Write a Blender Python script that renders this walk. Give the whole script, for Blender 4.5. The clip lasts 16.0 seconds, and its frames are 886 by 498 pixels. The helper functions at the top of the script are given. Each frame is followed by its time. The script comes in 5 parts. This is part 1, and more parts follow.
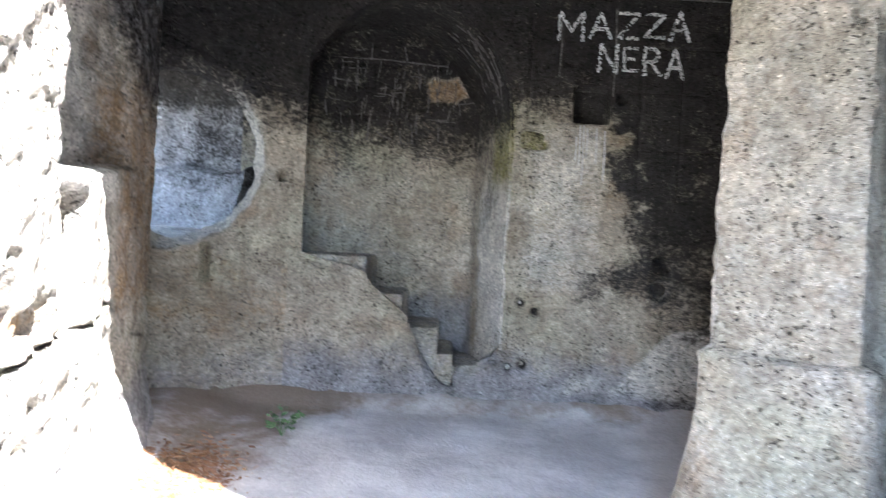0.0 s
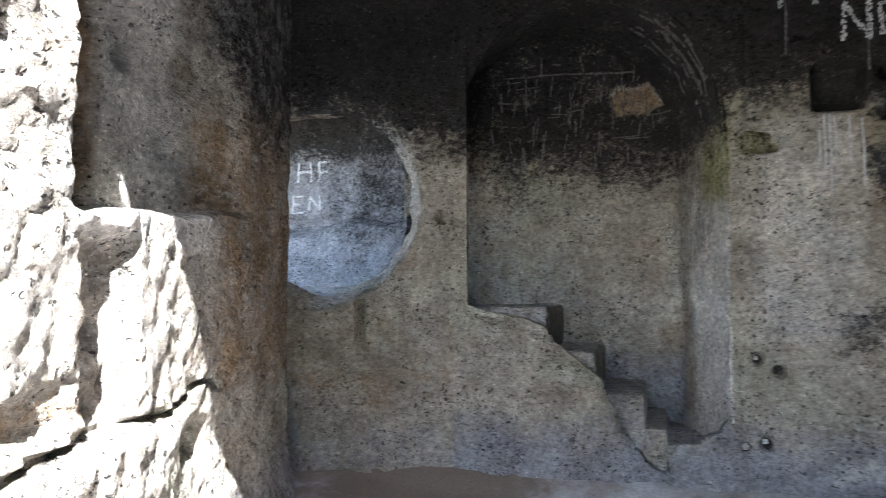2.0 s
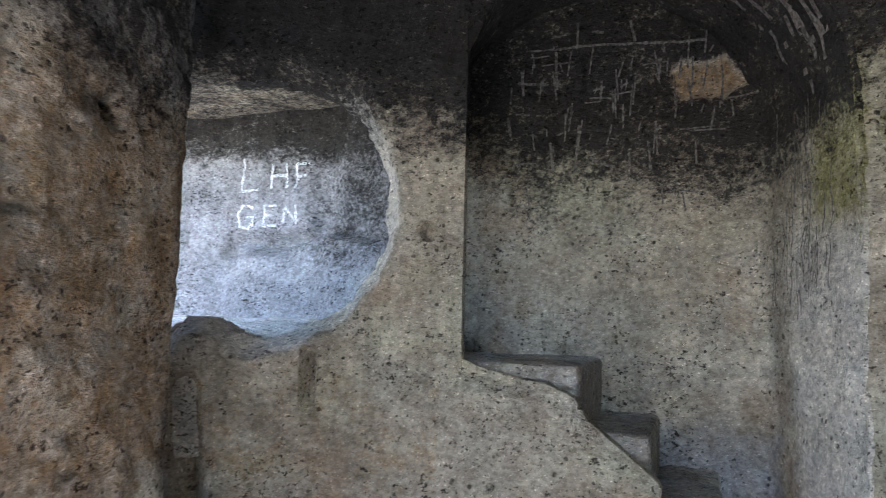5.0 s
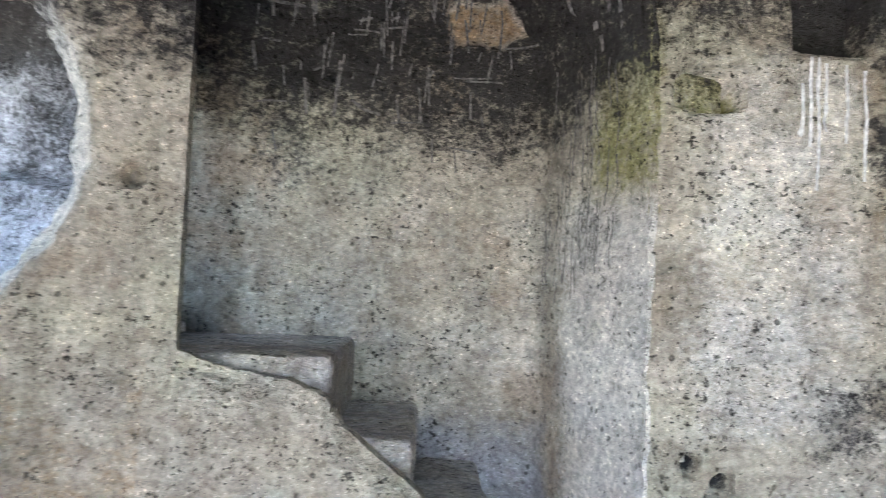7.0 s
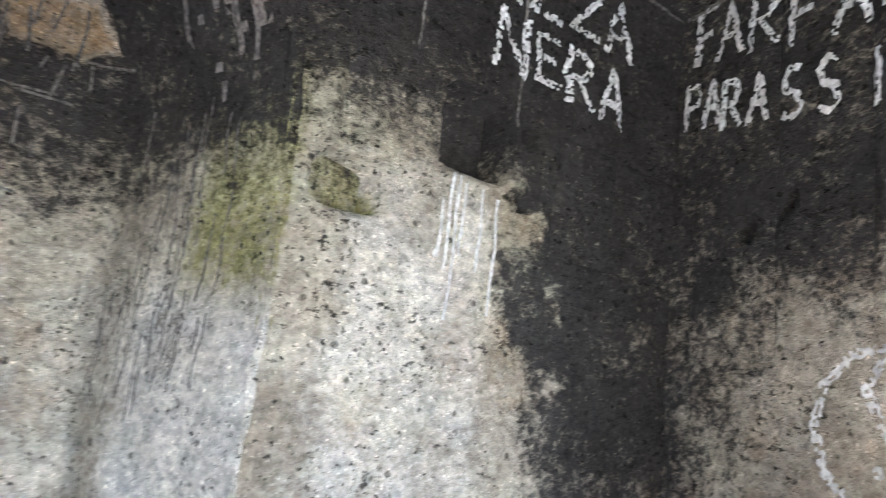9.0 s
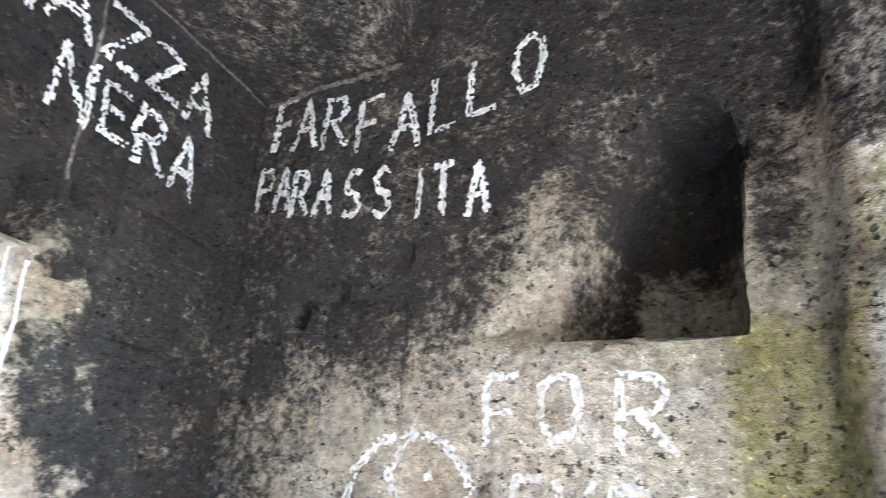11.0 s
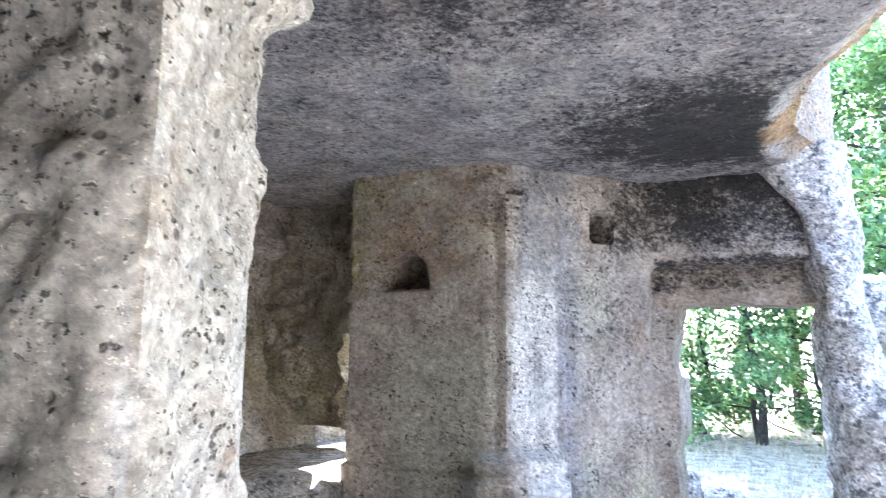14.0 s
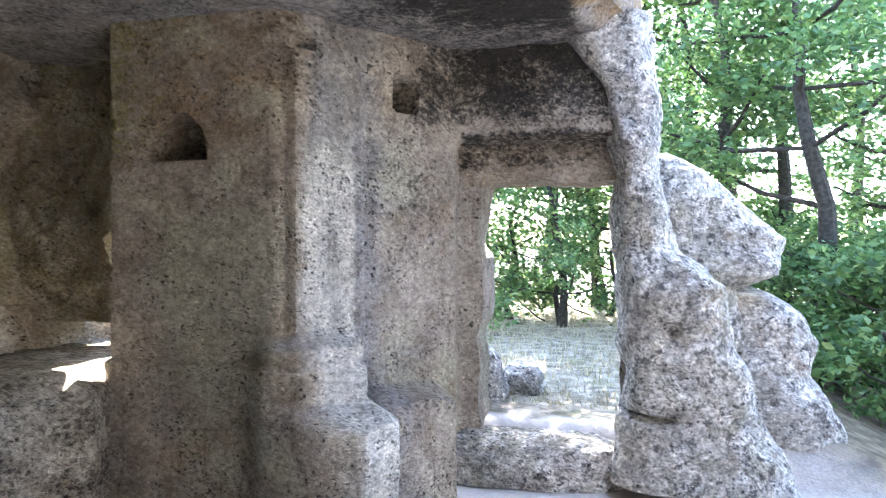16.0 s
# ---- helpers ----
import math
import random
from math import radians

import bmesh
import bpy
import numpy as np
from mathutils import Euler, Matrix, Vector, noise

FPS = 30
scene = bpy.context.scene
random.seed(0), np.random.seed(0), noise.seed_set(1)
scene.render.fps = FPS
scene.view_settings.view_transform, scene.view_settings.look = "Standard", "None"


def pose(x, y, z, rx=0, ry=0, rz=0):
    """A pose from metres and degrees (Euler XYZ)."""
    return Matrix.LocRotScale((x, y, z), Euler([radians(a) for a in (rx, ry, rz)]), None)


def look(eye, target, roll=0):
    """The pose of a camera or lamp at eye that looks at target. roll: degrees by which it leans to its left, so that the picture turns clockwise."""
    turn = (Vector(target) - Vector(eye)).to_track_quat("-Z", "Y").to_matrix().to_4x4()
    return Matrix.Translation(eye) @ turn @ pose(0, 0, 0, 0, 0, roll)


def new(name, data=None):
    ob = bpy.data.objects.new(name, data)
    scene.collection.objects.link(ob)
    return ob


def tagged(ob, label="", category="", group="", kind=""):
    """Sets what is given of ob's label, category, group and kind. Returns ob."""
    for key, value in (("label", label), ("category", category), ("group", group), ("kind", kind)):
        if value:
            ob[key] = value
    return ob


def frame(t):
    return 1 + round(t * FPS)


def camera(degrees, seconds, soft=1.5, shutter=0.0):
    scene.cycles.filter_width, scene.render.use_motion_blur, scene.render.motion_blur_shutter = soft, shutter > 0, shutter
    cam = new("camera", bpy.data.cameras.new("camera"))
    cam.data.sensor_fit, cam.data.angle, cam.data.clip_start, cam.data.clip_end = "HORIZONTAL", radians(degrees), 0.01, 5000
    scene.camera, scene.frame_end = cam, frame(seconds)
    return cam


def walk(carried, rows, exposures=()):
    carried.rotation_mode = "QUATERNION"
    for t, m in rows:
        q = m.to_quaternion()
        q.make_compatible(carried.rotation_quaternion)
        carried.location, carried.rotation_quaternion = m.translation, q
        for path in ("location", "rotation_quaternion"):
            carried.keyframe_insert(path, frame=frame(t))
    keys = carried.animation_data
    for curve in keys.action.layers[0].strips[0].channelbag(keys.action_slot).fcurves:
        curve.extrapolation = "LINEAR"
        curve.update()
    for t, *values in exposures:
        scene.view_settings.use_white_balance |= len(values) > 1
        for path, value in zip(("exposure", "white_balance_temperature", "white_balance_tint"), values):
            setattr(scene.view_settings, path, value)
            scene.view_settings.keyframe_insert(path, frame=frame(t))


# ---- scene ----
cam = camera(65.1, 16.0, 0.7, 0.3)
METRES, EYE, TILT, LEAN, TURN = 5.5, 1.5, 0.0, -3.0, 0.0
ROWS = [
    (0.0, 0.0, 0.0, 0.0, 0.0, 0.0, -0.0),
    (0.5, -0.0069, 0.0641, -0.0051, 6.01, 3.42, 1.69),
    (1.0, -0.01, 0.1079, 0.0016, 3.75, 0.65, 1.53),
    (1.5, 0.0022, 0.1581, -0.0035, 7.81, 5.06, 1.94),
    (2.0, 0.0105, 0.1994, -0.0052, 16.79, 4.81, 3.04),
    (2.5, 0.0055, 0.2488, -0.0066, 24.11, 6.42, 3.81),
    (3.0, -0.0008, 0.2927, -0.0002, 26.39, 4.43, 3.86),
    (3.5, 0.0066, 0.3499, -0.0026, 28.24, 6.78, 2.25),
    (4.0, 0.0029, 0.3998, 0.0074, 29.06, 6.35, 1.32),
    (4.2, -0.003, 0.4176, 0.009, 27.8, 6.4, 1.3),
    (6.3, -0.0462, 0.5565, 0.037, 9.8, 6.9, 1.15),
    (6.5, -0.0484, 0.5695, 0.0372, 8.84, 6.3, 1.15),
    (7.0, -0.0561, 0.6037, 0.0369, -1.75, 3.03, 0.67),
    (7.5, -0.0564, 0.6326, 0.0511, -9.59, 3.45, -0.38),
    (8.0, -0.0492, 0.6663, 0.0558, -19.48, 4.46, -0.53),
    (8.5, -0.0436, 0.7006, 0.0656, -24.08, 6.3, -3.86),
    (9.0, -0.0393, 0.7281, 0.0716, -37.16, 9.51, -4.3),
    (9.2, -0.039, 0.738, 0.0735, -42.2, 10.3, -4.6),
    (11.3, -0.0222, 0.726, 0.0845, -78.1, 17.3, -2.1),
    (11.5, -0.0192, 0.722, 0.0834, -82.53, 17.22, -2.18),
    (12.0, -0.0078, 0.7002, 0.0797, -89.31, 15.31, -2.57),
    (12.5, 0.0012, 0.6772, 0.0733, -98.01, 12.92, -4.97),
    (13.0, 0.0108, 0.6646, 0.0675, -106.17, 9.14, -4.84),
    (13.5, 0.0306, 0.6635, 0.0662, -117.1, 7.42, -4.11),
    (14.0, 0.0405, 0.658, 0.0647, -125.87, 5.37, -2.37),
    (14.5, 0.0463, 0.6438, 0.0578, -129.41, 3.37, -2.45),
    (15.0, 0.0594, 0.6177, 0.0511, -132.39, 2.37, -1.61),
    (15.5, 0.0669, 0.5948, 0.0449, -136.44, 0.24, -2.1),
    (16.0, 0.082, 0.5682, 0.0349, -140.11, -2.19, -2.27),
]
EXPO = [(t, e + 2.7, k, 12) for t, e, k in ((0.0, 1.75, 5600), (0.5, 1.45, 5600), (1.0, 1.05, 5500), (2.0, 1.15, 5650), (3.0, 0.85, 5650), (4.2, 1.2, 5700), (6.3, 2.38, 5700), (9.2, 2.9, 5500), (11.3, 3.65, 5350), (12.5, 3.25, 5350), (13.4, 2.8, 5350), (14.2, 2.2, 5500), (15.0, 1.88, 5800), (16.0, 1.76, 6000))]
walk(cam, [(t, pose(0, 0, EYE, TILT, LEAN, TURN) @ pose(METRES * x, METRES * y, METRES * z, 90 + pitch, roll, yaw)) for t, x, y, z, yaw, pitch, roll in ROWS], EXPO)

# ---- world and sun ----
SUN = Vector((0.62, -1.0, 1.05)).normalized()
world = bpy.data.worlds.new("sky")
scene.world = world
world.use_nodes = True
wn = world.node_tree
sky = wn.nodes.new("ShaderNodeTexSky")
sky.sky_type, sky.sun_disc = "NISHITA", False
sky.sun_elevation = math.asin(SUN.z)
sky.sun_rotation = math.atan2(SUN.x, SUN.y)
wn.links.new(sky.outputs[0], wn.nodes["Background"].inputs[0])
wn.nodes["Background"].inputs[1].default_value = 0.15
sun_data = bpy.data.lights.new("sun", "SUN")
sun_data.energy, sun_data.angle, sun_data.color = 4.2, radians(0.5), (1.0, 0.95, 0.87)
new("sun", sun_data).matrix_world = look(SUN * 60, (0, 0, 0))


# ---- noise and small tools ----
def lattice(ix, iy, iz, seed):
    h = (ix * 374761393 + iy * 668265263 + iz * 2147483647 + seed * 974711) & 0xFFFFFFFF
    h = ((h ^ (h >> 13)) * 1274126177) & 0xFFFFFFFF
    h = h ^ (h >> 16)
    return (h & 0xFFFF) / 65535.0


def vnoise(p, scale, seed=0):
    """Value noise in -1..1 at the points p (n, 3)."""
    q = np.asarray(p, float) * scale
    i = np.floor(q).astype(np.int64)
    f = q - i
    f = f * f * (3 - 2 * f)
    out = 0
    for a in (0, 1):
        for b in (0, 1):
            for c in (0, 1):
                w = (f[:, 0] if a else 1 - f[:, 0]) * (f[:, 1] if b else 1 - f[:, 1]) * (f[:, 2] if c else 1 - f[:, 2])
                out = out + w * lattice(i[:, 0] + a, i[:, 1] + b, i[:, 2] + c, seed)
    return out * 2 - 1


def fbm(p, scale, octaves=4, seed=0, gain=0.5):
    total, amp, norm = 0, 1.0, 0.0
    for k in range(octaves):
        total = total + amp * vnoise(p, scale * 2 ** k, seed + 17 * k)
        norm += amp
        amp *= gain
    return total / norm


def smooth(a, b, x):
    t = np.clip((np.asarray(x, float) - a) / (b - a), 0, 1)
    return t * t * (3 - 2 * t)


def sd_box(x, y, cx, cy, hx, hy, r=0.0):
    dx, dy = np.abs(x - cx) - hx + r, np.abs(y - cy) - hy + r
    return np.hypot(np.maximum(dx, 0), np.maximum(dy, 0)) + np.minimum(np.maximum(dx, dy), 0) - r


def sd_disc(x, y, cx, cy, rx, ry):
    return (np.hypot((x - cx) / rx, (y - cy) / ry) - 1) * min(rx, ry)


def sd_poly(x, y, pts):
    """Signed distance to a polygon, negative inside."""
    best = np.full(np.shape(x), 1e9)
    inside = np.zeros(np.shape(x), bool)
    for (ax, ay), (bx, by) in zip(pts, pts[1:] + pts[:1]):
        ex, ey = bx - ax, by - ay
        t = np.clip(((x - ax) * ex + (y - ay) * ey) / (ex * ex + ey * ey), 0, 1)
        best = np.minimum(best, np.hypot(x - ax - t * ex, y - ay - t * ey))
        if ay != by:
            inside ^= ((ay > y) != (by > y)) & (x < ex * (y - ay) / ey + ax)
    return np.where(inside, -best, best)


def cut(sd, depth, soft=0.03):
    """A recess of that depth inside sd < 0, with a rounded rim."""
    return depth * smooth(soft * 0.5, -soft, sd)


def mesh_object(name, verts, faces, material, parent=None, label="", attrs=None, sharp=40):
    me = bpy.data.meshes.new(name)
    me.from_pydata([tuple(v) for v in verts] if not isinstance(verts, np.ndarray) else verts.tolist(), [], faces if isinstance(faces, list) else faces.tolist())
    me.update()
    me.materials.append(material)
    me.polygons.foreach_set("use_smooth", np.ones(len(me.polygons), bool))
    if sharp:
        me.set_sharp_from_angle(angle=radians(sharp))
    for key, value in (attrs or {}).items():
        me.attributes.new(key, "FLOAT", "POINT").data.foreach_set("value", np.asarray(value, np.float32))
    ob = new(name, me)
    if parent:
        ob.parent = parent
    if label:
        tagged(ob, label)
    return ob


def part(name, bm, material, parent, label=""):
    me = bpy.data.meshes.new(name)
    bm.to_mesh(me)
    bm.free()
    me.materials.append(material)
    me.polygons.foreach_set("use_smooth", np.ones(len(me.polygons), bool))
    me.set_sharp_from_angle(angle=radians(50))
    ob = new(name, me)
    ob.parent = parent
    if label:
        tagged(ob, label)
    return ob


def sheet(front, back, keep):
    """A solid sheet from two grids of points (nu, nz, 3); faces only where keep (nu-1, nz-1)."""
    nu, nz = front.shape[:2]
    n = nu * nz
    idx = np.arange(n).reshape(nu, nz)
    q = np.stack([idx[:-1, :-1], idx[1:, :-1], idx[1:, 1:], idx[:-1, 1:]], -1)[keep]
    edges = np.concatenate([q[:, [0, 1]], q[:, [1, 2]], q[:, [2, 3]], q[:, [3, 0]]])
    key = np.minimum(edges[:, 0], edges[:, 1]) * n + np.maximum(edges[:, 0], edges[:, 1])
    _, first, count = np.unique(key, return_index=True, return_counts=True)
    rim = edges[first[count == 1]]
    sides = np.stack([rim[:, 1], rim[:, 0], rim[:, 0] + n, rim[:, 1] + n], -1)
    faces = np.concatenate([q, q[:, ::-1] + n, sides])
    verts = np.concatenate([front.reshape(-1, 3), back.reshape(-1, 3)])
    used, inverse = np.unique(faces, return_inverse=True)
    return verts[used], inverse.reshape(faces.shape), used, n


def pocks(a, b, count, lo, hi, seed, size=(0.008, 0.03), deep=(0.01, 0.03)):
    """Scattered small hollows over a surface with coordinates a, b."""
    rng = np.random.default_rng(seed)
    d = np.zeros_like(a)
    for _ in range(count):
        ca, cb = rng.uniform(lo[0], hi[0]), rng.uniform(lo[1], hi[1])
        ra, rb = rng.uniform(*size) * rng.uniform(0.7, 1.8), rng.uniform(*size)
        near = (np.abs(a - ca) < 3 * ra) & (np.abs(b - cb) < 3 * rb)
        d[near] += rng.uniform(*deep) * np.exp(-((a[near] - ca) / ra) ** 2 - ((b[near] - cb) / rb) ** 2)
    return d


class Wall:
    """A rough wall along a path in plan, with recesses and openings. The room lies to the right of the path."""

    def __init__(self, name, path, z0, z1, material, depth=None, hole=None, thick=0.5, res=0.022, rough=0.018, stains=None, round_=0.04, seed=0, swell=1.0):
        path = np.array(path, float)
        seg = np.hypot(*np.diff(path, axis=0).T)
        s_key = np.concatenate([[0], np.cumsum(seg)])
        nu = int(s_key[-1] / res) + 1
        s = np.linspace(0, s_key[-1], nu)
        x, y = np.interp(s, s_key, path[:, 0]), np.interp(s, s_key, path[:, 1])
        k = max(1, int(round_ / res))
        ker = np.ones(2 * k + 1) / (2 * k + 1)
        x, y = [np.convolve(np.pad(a, k, mode="reflect", reflect_type="odd"), ker, "valid") for a in (x, y)]
        tx, ty = np.gradient(x), np.gradient(y)
        ln = np.hypot(tx, ty)
        nx, ny = ty / ln, -tx / ln
        nz = int((z1 - z0) / res) + 1
        S, Z = np.meshgrid(s, np.linspace(z0, z1, nz), indexing="ij")
        keep = np.ones((nu - 1, nz - 1), bool)

        def at(S):
            return np.interp(S, s, x), np.interp(S, s, y)

        if hole is not None:
            def h(S, Z):
                X, Y = at(S)
                return hole(X, Y, Z)
            d = h(S, Z)
            e = 0.004
            gs, gz = (h(S + e, Z) - h(S - e, Z)) / (2 * e), (h(S, Z + e) - h(S, Z - e)) / (2 * e)
            g2 = np.maximum(gs * gs + gz * gz, 0.2)
            near = (np.abs(d) < res * 0.75)
            S, Z = np.where(near, S - d * gs / g2, S), np.where(near, Z - d * gz / g2, Z)
            S, Z = np.clip(S, 0, s[-1]), np.clip(Z, z0, z1)
            inside = (d < 0) & ~near
            keep = ~(inside[:-1, :-1] | inside[1:, :-1] | inside[1:, 1:] | inside[:-1, 1:])
        X, Y = at(S)
        NX, NY = np.interp(S, s, nx), np.interp(S, s, ny)
        base = np.stack([X, Y, Z], -1)
        flat = base.reshape(-1, 3)
        D = depth(X, Y, Z) if depth else np.zeros_like(X)
        n3 = np.stack([NX, NY, np.zeros_like(NX)], -1)
        moved = (base - n3 * D[..., None]).reshape(-1, 3)
        r = rough(X, Y, Z).reshape(-1) if callable(rough) else rough
        bumps = r * (fbm(moved, 2.2, 3, seed + 1) * swell + fbm(moved, 8, 4, seed + 2, 0.65) * 1.1)
        front = (base - n3 * D[..., None]) + n3 * bumps.reshape(X.shape)[..., None]
        back = base - n3 * ((thick(X, Y) if callable(thick) else thick) + np.zeros_like(D))[..., None]
        verts, faces, used, n = sheet(front, back, keep)
        attrs = {}
        for key, fn in (stains or {}).items():
            v = np.clip(fn(X, Y, Z), 0, 1).reshape(-1)
            attrs[key] = np.concatenate([v, v])[used]
        self.ob = tagged(mesh_object(name, verts, faces, material, attrs=attrs), kind="structure")
        self.s, self.x, self.y, self.z0, self.z1 = s, x, y, z0, z1
        self.front, self.n3, self.nz = front, n3, nz

    def s_of(self, x, y):
        return self.s[np.argmin(np.hypot(self.x - x, self.y - y))]

    def at(self, s, z, off=0.004):
        u = np.clip(s / self.s[-1] * (len(self.s) - 1), 0, len(self.s) - 1.001)
        v = np.clip((z - self.z0) / (self.z1 - self.z0) * (self.nz - 1), 0, self.nz - 1.001)
        i, j = int(u), int(v)
        a, b = u - i, v - j
        F = self.front
        p = F[i, j] * (1 - a) * (1 - b) + F[i + 1, j] * a * (1 - b) + F[i, j + 1] * (1 - a) * b + F[i + 1, j + 1] * a * b
        return p + self.n3[i, j] * off


# ---- materials ----
def graph(name):
    m = bpy.data.materials.new(name)
    m.use_nodes = True
    return m, m.node_tree, m.node_tree.nodes["Principled BSDF"]


def put(t, kind, **inputs):
    node = t.nodes.new(kind)
    for key, value in inputs.items():
        sock = node.inputs[key.replace("_", " ")] if not key.startswith("i") or not key[1:].isdigit() else node.inputs[int(key[1:])]
        if hasattr(value, "bl_idname") or hasattr(value, "is_linked"):
            t.links.new(value, sock)
        else:
            sock.default_value = value
    return node


def noise_of(t, vec, scale, detail=4.0, rough=0.55):
    return put(t, "ShaderNodeTexNoise", Vector=vec, Scale=scale, Detail=detail, Roughness=rough).outputs["Fac"]


def ramp(t, value, a, b, lo=0.0, hi=1.0):
    n = put(t, "ShaderNodeMapRange", i0=value, i1=a, i2=b, i3=lo, i4=hi)
    n.interpolation_type = "SMOOTHSTEP"
    return n.outputs[0]


def calc(t, op, a, b):
    n = put(t, "ShaderNodeMath", i0=a, i1=b)
    n.operation = op
    return n.outputs[0]


def blend(t, fac, a, b):
    n = t.nodes.new("ShaderNodeMix")
    n.data_type = "RGBA"
    for sock, value in ((n.inputs[0], fac), (n.inputs[6], a), (n.inputs[7], b)):
        if hasattr(value, "is_linked"):
            t.links.new(value, sock)
        else:
            sock.default_value = value if not isinstance(value, tuple) else (*value, 1.0)[:4]
    return n.outputs[2]


def attr(t, name):
    n = t.nodes.new("ShaderNodeAttribute")
    n.attribute_name = name
    return n.outputs["Fac"]


def rock(name, light, dark, bump=0.8, pits=0.4, lichen=0.0, grain=0.4):
    """Volcanic tuff: two tones, grain, pits, and stains (soot, moss, ochre, grey, pale) where the mesh carries them.
    Soot, grey and pale also carry painted shade and light.
    """
    m, t, b = graph(name)
    pos = put(t, "ShaderNodeNewGeometry").outputs["Position"]
    mp = put(t, "ShaderNodeMapping", Vector=pos, Scale=(1.0, 1.0, 1.35)).outputs[0]
    big, mid, fine, grit = noise_of(t, pos, 1.3, 5), noise_of(t, mp, 6, 6, 0.65), noise_of(t, mp, 26, 6, 0.75), noise_of(t, mp, 90, 3, 0.7)
    tone = calc(t, "ADD", calc(t, "MULTIPLY", big, 0.5), calc(t, "MULTIPLY", mid, 0.5))
    col = blend(t, ramp(t, tone, 0.38, 0.62), dark, light)
    col = blend(t, calc(t, "MULTIPLY", ramp(t, noise_of(t, pos, 0.8, 5, 0.6), 0.48, 0.64), 0.55), col, (0.35, 0.345, 0.25))
    col = blend(t, calc(t, "MULTIPLY", ramp(t, noise_of(t, pos, 1.9, 6, 0.65), 0.52, 0.66), 0.6), col, (0.30, 0.225, 0.155))
    speckle = noise_of(t, mp, 24, 8, 0.82)
    blotch = noise_of(t, mp, 4, 8, 0.72)

    def stain(col, key, colour, low, high):
        f = calc(t, "ADD", calc(t, "MULTIPLY", calc(t, "SUBTRACT", blotch, 0.5), low), calc(t, "MULTIPLY", calc(t, "SUBTRACT", speckle, 0.5), high))
        return blend(t, ramp(t, calc(t, "ADD", attr(t, key), f), 0.24, 0.78), col, colour)

    col = stain(col, "grey", (0.285, 0.275, 0.275), 0.9, 0.6)
    col = stain(col, "ochre", (0.30, 0.20, 0.105), 1.2, 1.2)
    col = stain(col, "pale", (0.60, 0.565, 0.50), 1.0, 1.0)
    col = stain(col, "moss", (0.26, 0.245, 0.095), 1.2, 1.5)
    col = stain(col, "soot_shade", (0.036, 0.0332, 0.0305), 1.3, 2.1)
    chips = calc(t, "MULTIPLY", ramp(t, noise_of(t, mp, 34, 5, 0.7), 0.60, 0.67), ramp(t, noise_of(t, pos, 3.7, 4), 0.40, 0.58, 0.0, 0.6))
    col = blend(t, chips, col, (0.25, 0.215, 0.18))
    if lichen:
        col = blend(t, calc(t, "MULTIPLY", ramp(t, noise_of(t, pos, 8, 8, 0.78), 0.48, 0.56), lichen), col, (0.66, 0.64, 0.60))
        col = blend(t, calc(t, "MULTIPLY", ramp(t, noise_of(t, pos, 13, 8, 0.8), 0.53, 0.58), lichen), col, (0.12, 0.115, 0.11))
    val = calc(t, "MULTIPLY", ramp(t, fine, 0.28, 0.72, 0.96 - grain, 0.96 + grain), ramp(t, noise_of(t, pos, 3.2, 7, 0.7), 0.3, 0.7, 0.7, 1.22))
    patchy = ramp(t, noise_of(t, pos, 2.6, 4), 0.4, 0.62)
    long = put(t, "ShaderNodeMapping", Vector=pos, Scale=(1.0, 1.0, 0.1)).outputs[0]
    val = calc(t, "MULTIPLY", val, ramp(t, calc(t, "ADD", noise_of(t, long, 11, 5, 0.7), calc(t, "MULTIPLY", patchy, 0.05)), 0.54, 0.70, 1.03, 0.84))
    specks = ramp(t, calc(t, "ADD", noise_of(t, mp, 42, 4, 0.68), calc(t, "MULTIPLY", patchy, 0.07)), 0.625, 0.68, 1.0, 0.28)
    hole = ramp(t, calc(t, "ADD", noise_of(t, mp, 21, 3, 0.6), calc(t, "MULTIPLY", patchy, 0.05)), 0.66, 0.72)
    flecks = ramp(t, noise_of(t, mp, 62, 3, 0.65), 0.61, 0.68, 1.0, 1.9)
    v = put(t, "ShaderNodeTexVoronoi", Vector=pos, Scale=19.0)
    pit = calc(t, "MULTIPLY", ramp(t, v.outputs["Distance"], 0.14, 0.26, 1.0, 0.0), ramp(t, noise_of(t, pos, 8, 3), 0.53, 0.62))
    val = calc(t, "MULTIPLY", calc(t, "MULTIPLY", val, calc(t, "MULTIPLY", specks, flecks)), calc(t, "SUBTRACT", 1.0, calc(t, "MULTIPLY", calc(t, "MAXIMUM", pit, hole), 0.62)))
    tint = t.nodes.new("ShaderNodeVectorMath")
    tint.operation = "SCALE"
    t.links.new(col, tint.inputs[0])
    t.links.new(val, tint.inputs["Scale"])
    t.links.new(tint.outputs[0], b.inputs["Base Color"])
    b.inputs["Roughness"].default_value = 0.92
    b.inputs["Specular IOR Level"].default_value = 0.2
    height = calc(t, "ADD", calc(t, "ADD", calc(t, "MULTIPLY", mid, 0.5), calc(t, "MULTIPLY", fine, 0.5)), calc(t, "ADD", calc(t, "MULTIPLY", grit, 0.16), calc(t, "MULTIPLY", calc(t, "ADD", pit, hole), -pits)))
    bp = put(t, "ShaderNodeBump", Strength=bump, Distance=0.075, Height=height)
    t.links.new(bp.outputs[0], b.inputs["Normal"])
    return m


